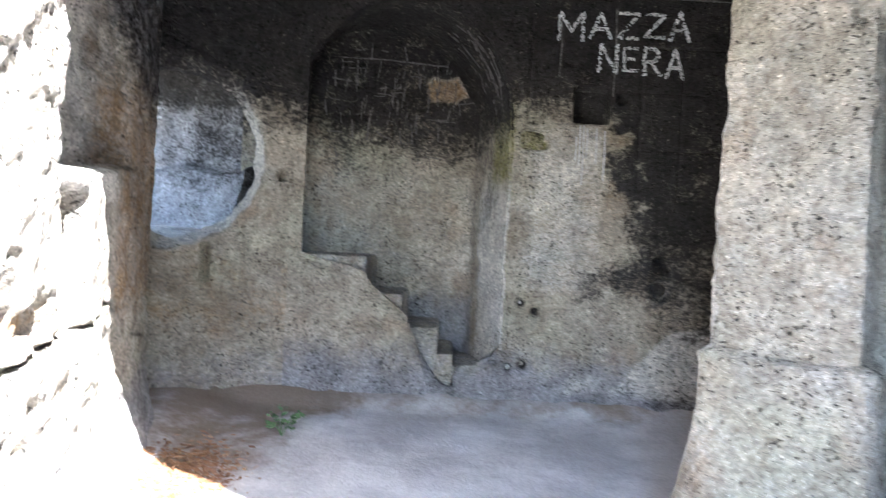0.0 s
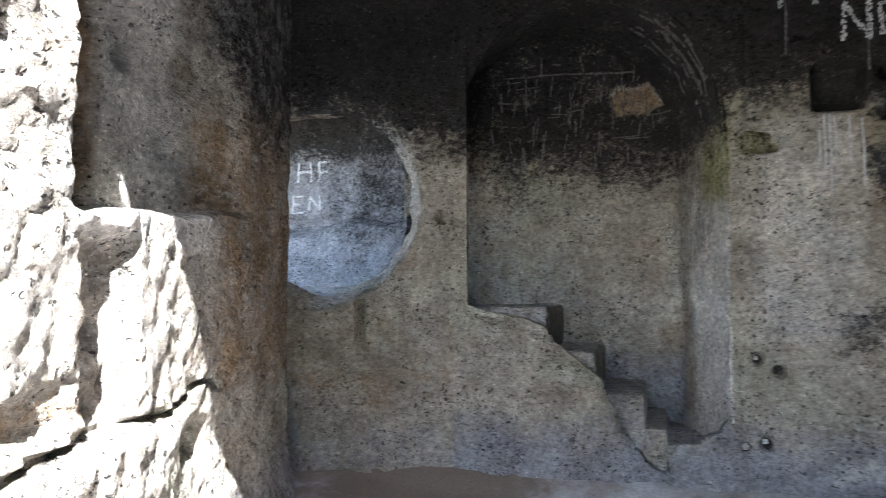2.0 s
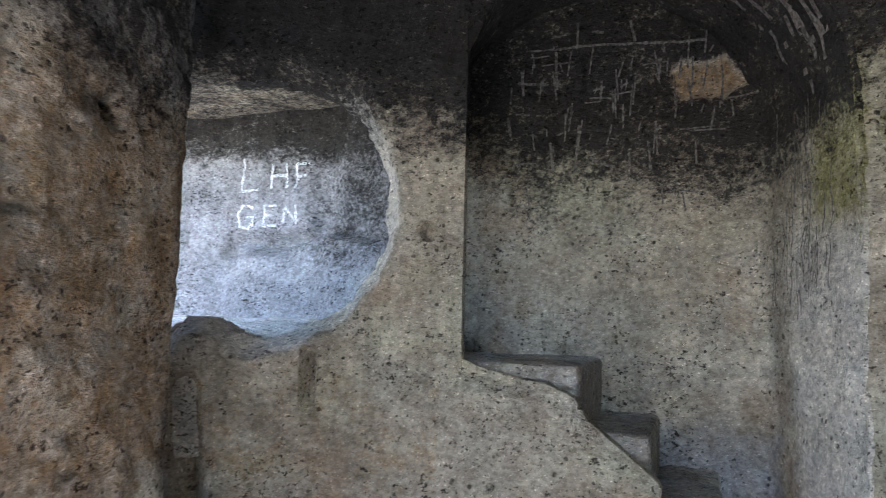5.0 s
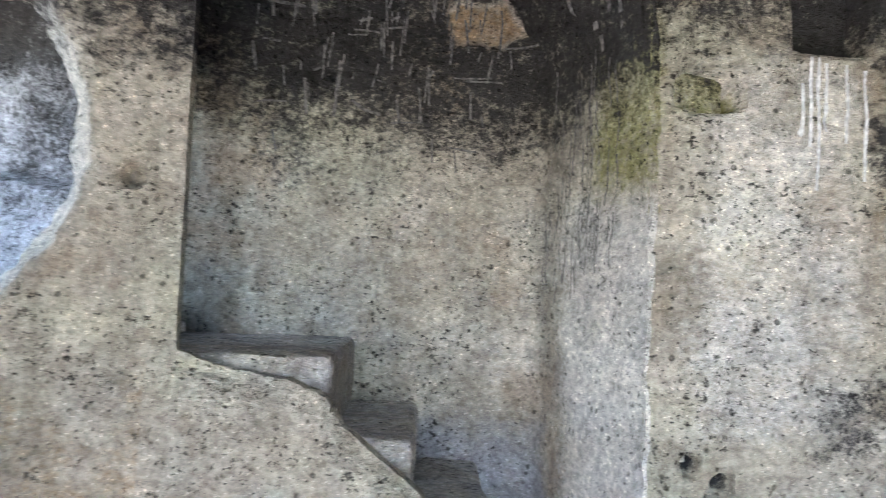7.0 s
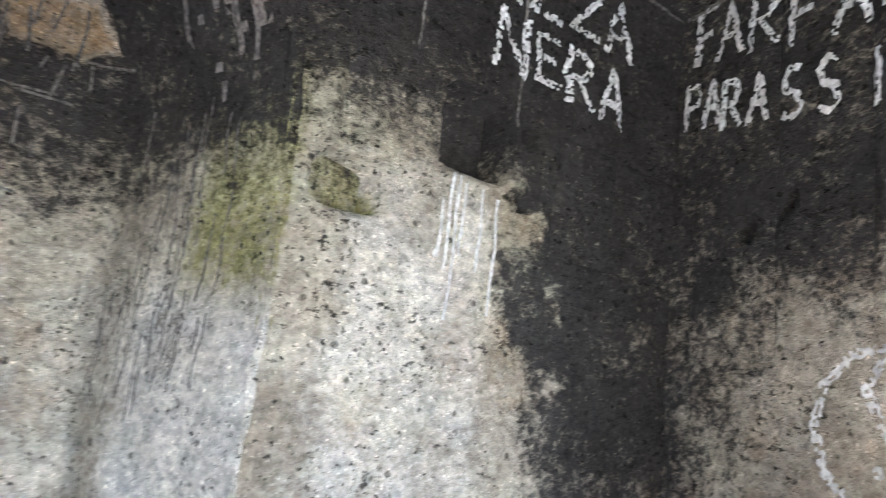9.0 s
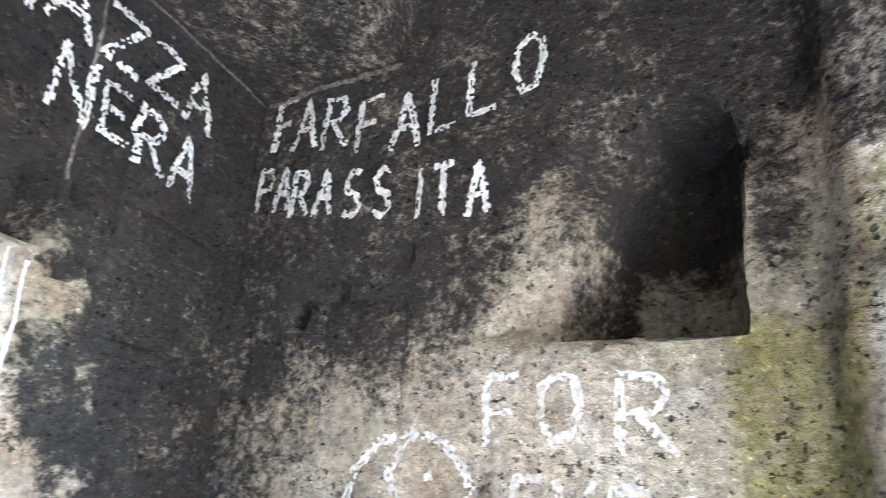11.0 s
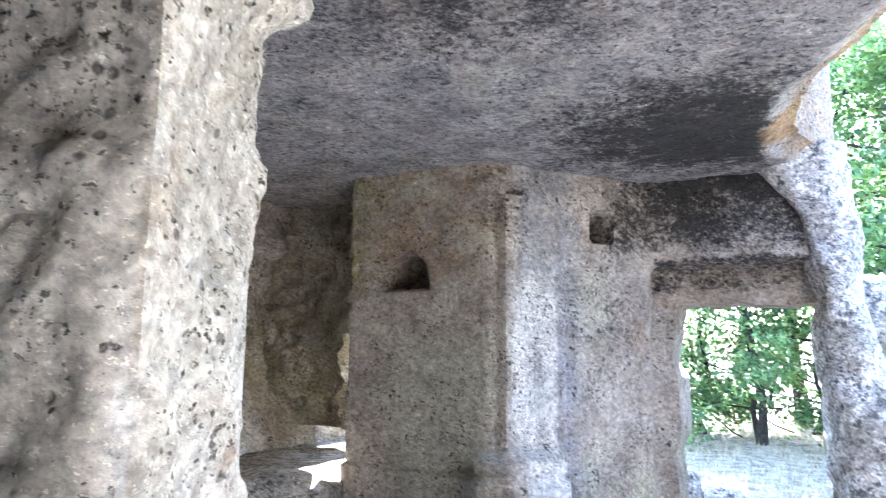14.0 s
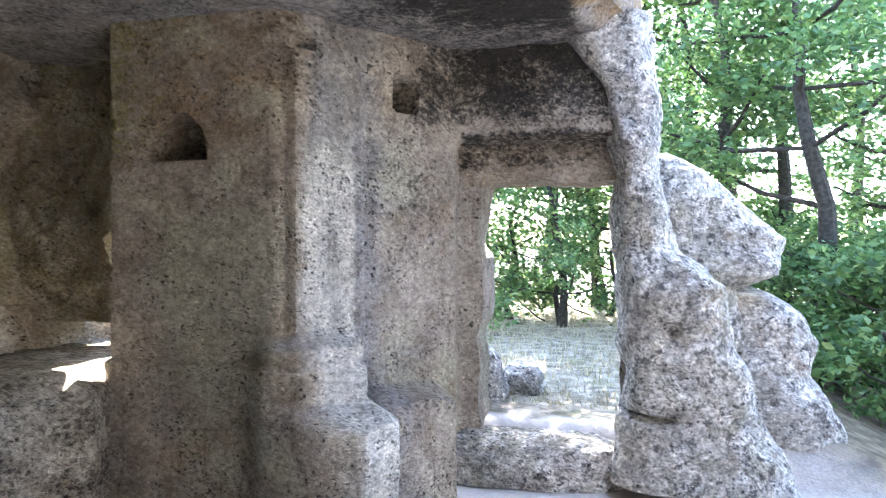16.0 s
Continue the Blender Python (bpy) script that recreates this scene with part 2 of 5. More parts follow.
TUFF = rock("tuff", (0.46, 0.41, 0.325), (0.33, 0.285, 0.22))
TUFF_ROUGH = rock("weathered_tuff", (0.47, 0.42, 0.345), (0.30, 0.265, 0.215), 1.0, 0.6, 0.2)
TUFF_LICHEN = rock("lichened_tuff", (0.47, 0.44, 0.40), (0.31, 0.29, 0.265), 1.0, 0.6, 0.9, 0.6)
TUFF_PORCH = rock("grey_brown_tuff", (0.46, 0.40, 0.335), (0.32, 0.275, 0.225), 1.0, 0.7, 0.0, 0.42)



def ground_material():
    m, t, b = graph("trodden_ground")
    pos = put(t, "ShaderNodeNewGeometry").outputs["Position"]
    stone = blend(t, ramp(t, noise_of(t, pos, 1.6, 6, 0.6), 0.35, 0.65), (0.40, 0.375, 0.355), (0.58, 0.55, 0.52))
    grass = blend(t, ramp(t, noise_of(t, pos, 5, 7, 0.7), 0.38, 0.62), (0.12, 0.10, 0.075), (0.34, 0.30, 0.235))
    grass = blend(t, ramp(t, noise_of(t, pos, 0.9, 4), 0.56, 0.72), grass, (0.15, 0.16, 0.07))
    soil = calc(t, "ADD", attr(t, "dirt"), calc(t, "MULTIPLY", calc(t, "SUBTRACT", noise_of(t, pos, 2.3, 6, 0.7), 0.5), 1.4))
    stone = blend(t, ramp(t, soil, 0.25, 0.8), stone, (0.20, 0.155, 0.115))
    f = calc(t, "ADD", attr(t, "grass"), calc(t, "MULTIPLY", calc(t, "SUBTRACT", noise_of(t, pos, 3, 5), 0.5), 0.9))
    col = blend(t, ramp(t, f, 0.35, 0.65), stone, grass)
    # Leaf litter under the trees, darkened by their shade painted in.
    floor = blend(t, ramp(t, noise_of(t, pos, 7, 7, 0.7), 0.35, 0.65), (0.06, 0.05, 0.033), (0.16, 0.13, 0.085))
    col = blend(t, attr(t, "wood"), col, floor)
    val = calc(t, "ADD", calc(t, "MULTIPLY", noise_of(t, pos, 45, 5, 0.7), 0.8), 0.6)
    tint = t.nodes.new("ShaderNodeVectorMath")
    tint.operation = "SCALE"
    t.links.new(col, tint.inputs[0])
    t.links.new(val, tint.inputs["Scale"])
    t.links.new(tint.outputs[0], b.inputs["Base Color"])
    b.inputs["Roughness"].default_value = 0.95
    b.inputs["Specular IOR Level"].default_value = 0.15
    h = calc(t, "ADD", calc(t, "MULTIPLY", noise_of(t, pos, 9, 6, 0.65), 0.6), calc(t, "MULTIPLY", noise_of(t, pos, 60, 4), 0.2))
    t.links.new(put(t, "ShaderNodeBump", Strength=0.6, Distance=0.05, Height=h).outputs[0], b.inputs["Normal"])
    return m


def plain(name, a, b_, scale=30.0, rough=0.8, bump=0.2, trans=0.0):
    m, t, b = graph(name)
    pos = put(t, "ShaderNodeNewGeometry").outputs["Position"]
    n = noise_of(t, pos, scale, 4)
    col = blend(t, ramp(t, n, 0.35, 0.65), a, b_)
    t.links.new(col, b.inputs["Base Color"])
    b.inputs["Roughness"].default_value = rough
    b.inputs["Specular IOR Level"].default_value = 0.25
    if bump:
        t.links.new(put(t, "ShaderNodeBump", Strength=bump, Distance=0.02, Height=n).outputs[0], b.inputs["Normal"])
    if trans:
        tr = put(t, "ShaderNodeBsdfTranslucent", Color=col)
        mix = put(t, "ShaderNodeMixShader", i0=trans, i1=b.outputs[0], i2=tr.outputs[0])
        t.links.new(mix.outputs[0], t.nodes["Material Output"].inputs[0])
    return m


def leaf_material(name, a, b_, c, trans=0.45):
    m, t, b = graph(name)
    r = put(t, "ShaderNodeNewGeometry").outputs["Random Per Island"]
    col = blend(t, ramp(t, r, 0.0, 0.6), a, b_)
    col = blend(t, ramp(t, r, 0.7, 1.0), col, c)
    t.links.new(col, b.inputs["Base Color"])
    b.inputs["Roughness"].default_value = 0.5
    tr = put(t, "ShaderNodeBsdfTranslucent", Color=col)
    mix = put(t, "ShaderNodeMixShader", i0=trans, i1=b.outputs[0], i2=tr.outputs[0])
    t.links.new(mix.outputs[0], t.nodes["Material Output"].inputs[0])
    return m


GROUND = ground_material()
PAINT = plain("white_paint", (0.74, 0.75, 0.74), (0.42, 0.42, 0.41), 60, 0.8, 0.1)
CHALK = plain("faded_chalk", (0.68, 0.67, 0.65), (0.42, 0.41, 0.40), 50, 0.9, 0.1)
CHALK_FAINT = plain("old_scratch", (0.19, 0.175, 0.16), (0.06, 0.056, 0.052), 50, 0.9, 0.1)
BARK = plain("bark", (0.02, 0.017, 0.014), (0.045, 0.039, 0.031), 22, 0.9, 0.8)
LEAF = leaf_material("oak_leaf", (0.045, 0.095, 0.03), (0.095, 0.175, 0.05), (0.20, 0.27, 0.09), 0.45)
LEAF_BLUE = leaf_material("weed_leaf", (0.05, 0.10, 0.035), (0.09, 0.16, 0.06), (0.12, 0.19, 0.07), 0.25)
DEAD_LEAF = leaf_material("dead_leaf", (0.16, 0.075, 0.035), (0.28, 0.15, 0.075), (0.36, 0.24, 0.14), 0.15)
GRASS = leaf_material("dry_grass", (0.30, 0.26, 0.15), (0.46, 0.40, 0.26), (0.17, 0.18, 0.07), 0.3)


# ---- ground: one sheet, cave floor to horizon ----
def ground_height(x, y):
    x, y = np.asarray(x, float), np.asarray(y, float)
    p = np.stack([x, y, np.zeros_like(x)], -1).reshape(-1, 3)
    inside = 0.16 * smooth(2.5, 5.9, y) * smooth(3.5, 2.2, x)
    # beyond the doorway the ground is higher
    out = (x - 2.6) * 0.447 - (y + 1.35) * 0.894
    porch = smooth(0.02, 0.5, out) * 0.36 * smooth(0.2, 1.6, x + 0.3 * y + 0.6) + smooth(0.14, 14, out) * 0.25
    far = np.hypot(x, y)
    n = 0.02 * fbm(p, 1.2, 4, 5).reshape(x.shape) + 0.25 * smooth(9, 40, far) * vnoise(p, 0.12, 9).reshape(x.shape)
    heap = 0.10 * np.exp(-((x - 2.25) / 0.5) ** 2 - ((y - 5.75) / 0.35) ** 2) + 0.10 * smooth(5.6, 5.9, y) * smooth(2.6, 1.8, x) + 0.12 * smooth(-1.5, -2.1, x) * smooth(2.5, 3.5, y)
    foot = 0.022 * smooth(5.45, 5.85, y) * smooth(3.0, 2.4, x) * (1 + vnoise(p * 3.1, 1.0, 77).reshape(x.shape))
    n = n + 0.007 * fbm(p, 9, 3, 78).reshape(x.shape) * smooth(12, 8, far)
    return inside + porch + n + heap + foot


def axis(lo, hi, step):
    mid = np.arange(lo, hi, step)
    grow = step * np.cumsum(1.12 ** np.arange(1, 68))
    return np.concatenate([(lo - grow)[::-1], mid, hi + grow])


gx, gy = axis(-3.2, 7.0, 0.045), axis(-5.5, 6.2, 0.045)
GX, GY = np.meshgrid(gx, gy, indexing="ij")
GZ = ground_height(GX, GY)
gi = np.arange(GX.size).reshape(GX.shape)
gq = np.stack([gi[:-1, :-1], gi[1:, :-1], gi[1:, 1:], gi[:-1, 1:]], -1).reshape(-1, 4)
gout = (GX - 2.6) * 0.447 - (GY + 1.35) * 0.894
grassy = np.maximum(smooth(0.15, 1.0, gout), smooth(7.5, 10, np.hypot(GX, GY)))
grassy = np.maximum(grassy, smooth(-4, -7, GX))
tagged(mesh_object("ground", np.stack([GX, GY, GZ], -1).reshape(-1, 3), gq, GROUND, attrs={"grass": grassy.reshape(-1), "wood": (smooth(3.0, 2.2, GX) * smooth(-1.8, -2.6, GY)).reshape(-1), "dirt": (0.6 * smooth(-0.5, -1.4, GX) * smooth(3.4, 4.6, GY) + 0.45 * smooth(5.2, 5.8, GY) + 0.05).reshape(-1)}, sharp=0), kind="structure")

# ---- the main chamber: back wall with arched stair recess ----
ARCH_L, ARCH_R, SPRING, APEX = -1.25, 0.52, 2.62, 3.64


def arch_sd(x, z):
    c, r = (ARCH_L + ARCH_R) / 2, (ARCH_R - ARCH_L) / 2
    upper = (np.hypot((x - c) / r, np.maximum(z - SPRING, 0) / (APEX - SPRING)) - 1) * r
    return np.where(z > SPRING, upper, np.abs(x - c) - r)


PATCH = [(-0.25, 3.12), (-0.17, 3.17), (0.04, 3.21), (0.13, 3.12), (0.18, 3.02), (0.05, 2.92), (-0.18, 2.95)]


def patch_sd(x, z):
    """The fallen, unsooted patch high on the recess's back."""
    p = np.stack([x, z, x * 0], -1).reshape(-1, 3)
    return sd_poly(x, z, PATCH) + (fbm(p, 11, 4, 16, 0.65) * 0.05).reshape(np.shape(x))


def stair_hole(x, y, z):
    """The arched opening above the worn parapet."""
    p = np.stack([x, z, x * 0], -1).reshape(-1, 3)
    wob = (fbm(p, 5, 5, 3, 0.6) * 0.055).reshape(x.shape)
    parapet = np.interp(x + wob, [-1.3, -1.2, -0.66, -0.58, -0.31, -0.22, -0.12, 0.02, 0.10, 0.16, 0.35, 0.55], [1.48, 1.41, 1.27, 1.15, 0.94, 0.76, 0.55, 0.36, 0.33, 0.42, 0.58, 0.71]) + wob
    return np.maximum(arch_sd(x, z) + 0.35 * wob, (parapet - z) * 0.75)


BACK_HOLES = ((-1.04, 0.83, 0.03, 0.03), (0.68, 1.08, 0.035, 0.08), (0.80, 1.01, 0.04, 0.08), (0.60, 0.53, 0.035, 0.07), (0.72, 0.56, 0.04, 0.08), (1.44, 2.84, 0.045, 0.1), (1.44, 2.57, 0.03, 0.06),
                           (1.84, 1.45, 0.07, 0.12), (1.84, 1.24, 0.085, 0.07), (-0.47, 0.51, 0.04, 0.035), (-1.04, 0.44, 0.03, 0.03), (0.95, 3.1, 0.02, 0.04), (1.02, 3.1, 0.02, 0.04))


def back_depth(x, y, z):
    hs = stair_hole(x, y, z)
    d = 0.06 * smooth(0.08, 0.0, hs)
    # shallow outer band round the arch
    d = np.maximum(d, cut(np.maximum(arch_sd(x, z) - 0.1, 1.6 - z), 0.03, 0.02))
    for hx, hz, r, dep in BACK_HOLES:
        d = d + cut(np.hypot(x - hx, z - hz) - r, 1.15 * dep, 0.018)
    d = d + cut(sd_box(x, z, 0.73, 2.465, 0.12, 0.085, 0.06), 0.17, 0.03)
    d = d + cut(sd_box(x, z, 1.19, 2.77, 0.14, 0.145, 0.02), 0.36, 0.03)
    # cut block joints in the sooty upper wall
    for vx, za, zb in ((0.66, 2.6, 3.5), (0.90, 3.0, 3.5), (1.60, 2.1, 3.2), (1.95, 1.9, 3.3), (1.36, 3.2, 3.6)):
        d = d + 0.018 * smooth(0.022, 0.004, np.abs(x - vx)) * smooth(za - 0.05, za, z) * smooth(zb + 0.05, zb, z)
    for hz in (2.42, 2.9, 3.28):
        d = d + 0.014 * smooth(0.02, 0.004, np.abs(z - hz)) * smooth(1.3, 1.5, x)
    d = d + pocks(x, z, 260, (-1.4, 0.2), (2.5, 3.6), 301) * (hs > 0.03)
    d = d - 0.35 * smooth(0.35, 0.0, z - 0.15) * smooth(1.2, 2.1, x) * 0.6
    return d


def back_soot_shade(x, y, z):
    p = np.stack([x, z, x * 0], -1).reshape(-1, 3)
    w = (fbm(p, 2.2, 4, 31) * 0.35).reshape(x.shape)
    x0 = x
    x = x + (fbm(p, 1.8, 5, 35, 0.65) * 0.6).reshape(x.shape) * smooth(0.7, 1.1, x)
    line = np.interp(x, [-1.5, -1.2, 0.45, 0.55, 1.24, 1.40, 1.60, 2.4], [2.55, 2.42, 2.38, 2.6, 2.62, 2.2, 1.5, 1.1]) + 0.25 * w
    s = smooth(-0.65, 0.7, z - line + w * 0.5)
    slope = smooth(-0.45, 0.65, (x - 1.2) * 0.8 - np.abs(z - 1.35) * 0.9 + 0.05 + w)
    s = np.maximum(s, 0.8 * slope) * (1 - 0.12 * smooth(1.5, 1.8, x))
    patch = smooth(0.03, -0.02, patch_sd(x0, z))
    shelf = smooth(0.28, -0.25, sd_box(x, z, 0.90, 2.25, 0.40, 0.35, 0.1) + w * 0.5)
    # Beam socket and holes are painted black to stand for their deep shade.
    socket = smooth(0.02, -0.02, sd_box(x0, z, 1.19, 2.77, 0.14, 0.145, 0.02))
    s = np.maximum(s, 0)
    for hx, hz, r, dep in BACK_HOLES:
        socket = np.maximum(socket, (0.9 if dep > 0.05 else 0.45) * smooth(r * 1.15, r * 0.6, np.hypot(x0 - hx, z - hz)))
    foot = 0.5 * smooth(1.5, 1.9, x0) * smooth(0.2, 0.05, np.abs(z - 0.98)) + 0.45 * smooth(1.5, 1.9, x0) * smooth(0.14, 0.03, np.abs(z - 0.33))
    return np.maximum(np.maximum(s, foot) * (1 - patch) * (1 - 0.75 * shelf), 1.1 * socket)


FLAKES = [(1.05, 0.33), (1.12, 0.52), (1.55, 0.50), (1.98, 0.87), (2.26, 0.93), (2.50, 0.62), (2.50, 0.38), (1.6, 0.36)]


def flaking(x, z):
    """White salts flaking off the foot of the wall."""
    return (0.45 + 0.75 * smooth(1.5, 1.9, x)) * smooth(0.10, -0.06, sd_poly(x, z, FLAKES))


def back_pale(x, y, z):
    # First term paints the arch's left jamb edge pale, as if skylit.
    return 0.7 * smooth(0.03, 0.0, np.abs(arch_sd(x, z))) * (x < -1.1) * smooth(2.7, 2.4, z) * (z > 1.45) + 0.55 * smooth(0.15, -0.15, sd_box(x, z, 1.0, 1.9, 0.36, 0.75, 0.2)) + flaking(x, z)


def back_grey(x, y, z):
    return 0.75 * smooth(1.0, 0.35, z) + 0.55 * smooth(0.2, -0.2, sd_box(x, z, -1.0, 1.65, 0.4, 0.25, 0.1))


def back_moss(x, y, z):
    return 0.6 * smooth(0.06, -0.06, sd_box(x, z, 0.5, 2.45, 0.07, 0.5, 0.05)) + 0.9 * smooth(0.03, -0.03, sd_box(x, z, 0.73, 2.43, 0.11, 0.05, 0.03))


def back_ochre(x, y, z):
    patch = smooth(0.02, -0.03, patch_sd(x, z))
    return 0.6 * patch + 0.4 * smooth(0.3, -0.1, sd_box(x, z, 1.35, 2.2, 0.25, 0.4, 0.1)) + 0.35 * smooth(0.2, -0.1, sd_box(x, z, -1.35, 2.3, 0.12, 0.3, 0.1))


NORTH_STAINS = {"soot_shade": back_soot_shade, "pale": back_pale, "grey": back_grey, "moss": back_moss, "ochre": back_ochre}
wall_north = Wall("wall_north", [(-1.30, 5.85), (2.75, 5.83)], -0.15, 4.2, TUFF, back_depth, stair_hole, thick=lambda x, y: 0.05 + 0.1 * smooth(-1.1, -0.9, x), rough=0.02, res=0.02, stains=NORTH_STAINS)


def recess_depth(x, y, z):
    q = np.stack([x, z, y], -1).reshape(-1, 3)
    wob = (fbm(q, 7, 3, 15) * 0.03).reshape(x.shape)
    d = 0.04 * smooth(0.02, -0.02, patch_sd(x, z)) * (y > 6.7)
    for vx, za, zb in ((-0.92, 2.55, 3.0), (-0.55, 2.2, 2.9), (-0.75, 2.9, 3.3), (-0.2, 3.1, 3.4), (-1.2, 2.3, 2.7)):
        d = d + 0.014 * smooth(0.03, 0.008, np.abs(x - vx + wob)) * smooth(za - 0.04, za, z) * smooth(zb + 0.04, zb, z) * (y > 6.7)
    for hz in (2.78, 3.06, 3.3):
        d = d + 0.014 * smooth(0.025, 0.006, np.abs(z - hz + wob)) * smooth(-1.3, -1.0, x) * smooth(-0.2, -0.4, x)
    return d + cut(sd_disc(x, z, 0.02, 1.75, 0.015, 0.06), 0.03, 0.02)


# Grey deepening below 1.2 m stands in for shade low in the recess.
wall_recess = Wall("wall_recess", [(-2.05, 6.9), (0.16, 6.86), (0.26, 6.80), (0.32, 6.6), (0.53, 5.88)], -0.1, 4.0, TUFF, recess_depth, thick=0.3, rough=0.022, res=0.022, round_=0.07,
                   stains={"soot_shade": lambda x, y, z: np.maximum(np.minimum(back_soot_shade(np.minimum(x, 0.4), y, z), 0.80), 0.5 * smooth(6.6, 6.0, y) * smooth(2.2, 2.7, z)), "grey": lambda x, y, z: (0.3 + 0.4 * smooth(1.2, 0.8, z)) * smooth(6.5, 6.75, y), "ochre": back_ochre,
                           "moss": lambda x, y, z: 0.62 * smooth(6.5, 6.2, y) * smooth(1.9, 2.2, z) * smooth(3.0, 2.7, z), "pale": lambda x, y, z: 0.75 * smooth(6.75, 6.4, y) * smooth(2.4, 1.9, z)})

vt, vy_ = np.meshgrid(np.linspace(0, np.pi, 90), np.linspace(5.93, 6.95, 36), indexing="ij")
v_right = ARCH_R - 0.26 * (vy_ - 5.9)
v_left = ARCH_L - 0.5 * (vy_ - 5.9)
v_c, v_r = (v_left + v_right) / 2, (v_right - v_left) / 2
vx_, vz_ = v_c + v_r * np.cos(vt), SPRING + (APEX - SPRING) * np.sin(vt)
v_in = np.stack([vx_, vy_, vz_], -1)
v_n = np.stack([np.cos(vt), 0 * vt, np.sin(vt)], -1)
v_in = v_in + v_n * (0.025 * fbm(v_in.reshape(-1, 3), 6, 4, 19)).reshape(vt.shape)[..., None]
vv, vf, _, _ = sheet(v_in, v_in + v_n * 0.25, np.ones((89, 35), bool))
tagged(mesh_object("vault", vv, vf, TUFF, attrs={"soot_shade": np.full(len(vv), 0.86)}), kind="structure")


def block(name, lo, hi, material, parent=None, radius=0.03, amp=0.012, step=0.035, seed=0, attrs=None):
    """A worn block with rounded, uneven edges."""
    lo, hi = np.array(lo, float), np.array(hi, float)
    bm = bmesh.new()
    verts, faces = [], []
    for ax in range(3):
        u, v = (ax + 1) % 3, (ax + 2) % 3
        nu, nv = [max(2, int((hi[k] - lo[k]) / step)) for k in (u, v)]
        for side in (0, 1):
            base = len(verts)
            for i in range(nu + 1):
                for j in range(nv + 1):
                    p = np.zeros(3)
                    p[ax], p[u], p[v] = (lo, hi)[side][ax], lo[u] + (hi[u] - lo[u]) * i / nu, lo[v] + (hi[v] - lo[v]) * j / nv
                    verts.append(p)
            for i in range(nu):
                for j in range(nv):
                    q = [base + i * (nv + 1) + j, base + (i + 1) * (nv + 1) + j, base + (i + 1) * (nv + 1) + j + 1, base + i * (nv + 1) + j + 1]
                    faces.append(q if side else q[::-1])
    verts = np.array(verts)
    inner = np.clip(verts, lo + radius, hi - radius)
    d = verts - inner
    ln = np.maximum(np.linalg.norm(d, axis=1, keepdims=True), 1e-6)
    verts = inner + d / ln * radius
    verts = verts + d / ln * (amp * (fbm(verts, 5, 3, seed) + 0.6 * fbm(verts, 16, 3, seed + 1)))[:, None]
    bm.free()
    key = np.round(verts, 4)
    uniq, inv = np.unique(key, axis=0, return_inverse=True)
    inv = inv.reshape(-1)
    return mesh_object(name, uniq, [[int(inv[k]) for k in q] for q in faces], material, parent, attrs={k: np.full(len(uniq), w) for k, w in (attrs or {}).items()})


stairs = tagged(new("stairs"), "rock-cut steps climbing behind a worn parapet", "stairs")
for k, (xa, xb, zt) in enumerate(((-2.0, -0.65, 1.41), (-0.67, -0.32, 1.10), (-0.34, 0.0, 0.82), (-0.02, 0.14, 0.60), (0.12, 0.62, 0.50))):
    # The steps' grey tone puts the recess's shade into their colour.
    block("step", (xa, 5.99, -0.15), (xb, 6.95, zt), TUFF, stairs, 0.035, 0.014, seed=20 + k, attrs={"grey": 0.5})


# ---- the wall with the round window, left of the arch ----
def window_hole(x, y, z):
    p = np.stack([x, z, y], -1).reshape(-1, 3)
    wob = (fbm(p, 6, 5, 8, 0.6) * 0.06).reshape(x.shape)
    left = np.maximum(np.abs(z - 2.2) - 0.70, -0.5)
    d = sd_disc(x, z, -2.32, 2.2, 0.70, 0.71)
    d = np.where(x < -2.32, np.maximum(left, -2.9 - x), d)
    lump = sd_disc(x, z, -2.50, 1.40, 0.23, 0.19)
    return np.maximum(d, -lump) + wob


def window_depth(x, y, z):
    d = 0.17 * smooth(0.11, -0.02, window_hole(x, y, z)) + pocks(x, z, 160, (-2.9, 0.2), (-1.2, 3.6), 303, (0.01, 0.035))
    d = d + cut(sd_box(x, z, -1.96, 1.29, 0.035, 0.16, 0.03), 0.10, 0.025)
    d = d + cut(np.hypot(x + 1.38, z - 2.05) - 0.04, 0.16, 0.015) + cut(np.hypot(x + 1.95, z - 1.35) - 0.02, 0.05, 0.02) + cut(np.hypot(x + 1.30, z - 0.83) - 0.04, 0.03, 0.02)
    d = d + 0.12 * smooth(0.10, 0.0, np.abs(x + 2.42 + 0.1 * z)) * smooth(1.35, 1.2, z)
    d = d - 0.12 * smooth(0.9, 0.1, z) * smooth(-1.45, -1.95, x)
    return d


# Pale round the window paints its chamfered rim as daylit.
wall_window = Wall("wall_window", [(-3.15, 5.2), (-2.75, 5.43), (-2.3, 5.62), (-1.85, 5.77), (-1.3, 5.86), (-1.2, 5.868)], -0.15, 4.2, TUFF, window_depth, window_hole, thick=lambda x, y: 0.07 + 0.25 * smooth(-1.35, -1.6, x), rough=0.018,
                   stains={"soot_shade": lambda x, y, z: smooth(2.15, 3.05, z + 0.25 * (x + 1.7)), "grey": lambda x, y, z: 0.5 * smooth(1.0, 0.3, z) + 0.7 * smooth(0.12, 0.0, window_hole(x, y, z)) * (z < 1.9),
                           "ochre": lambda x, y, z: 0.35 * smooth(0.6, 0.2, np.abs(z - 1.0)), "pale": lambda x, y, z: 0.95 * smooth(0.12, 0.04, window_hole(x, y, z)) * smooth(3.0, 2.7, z)})


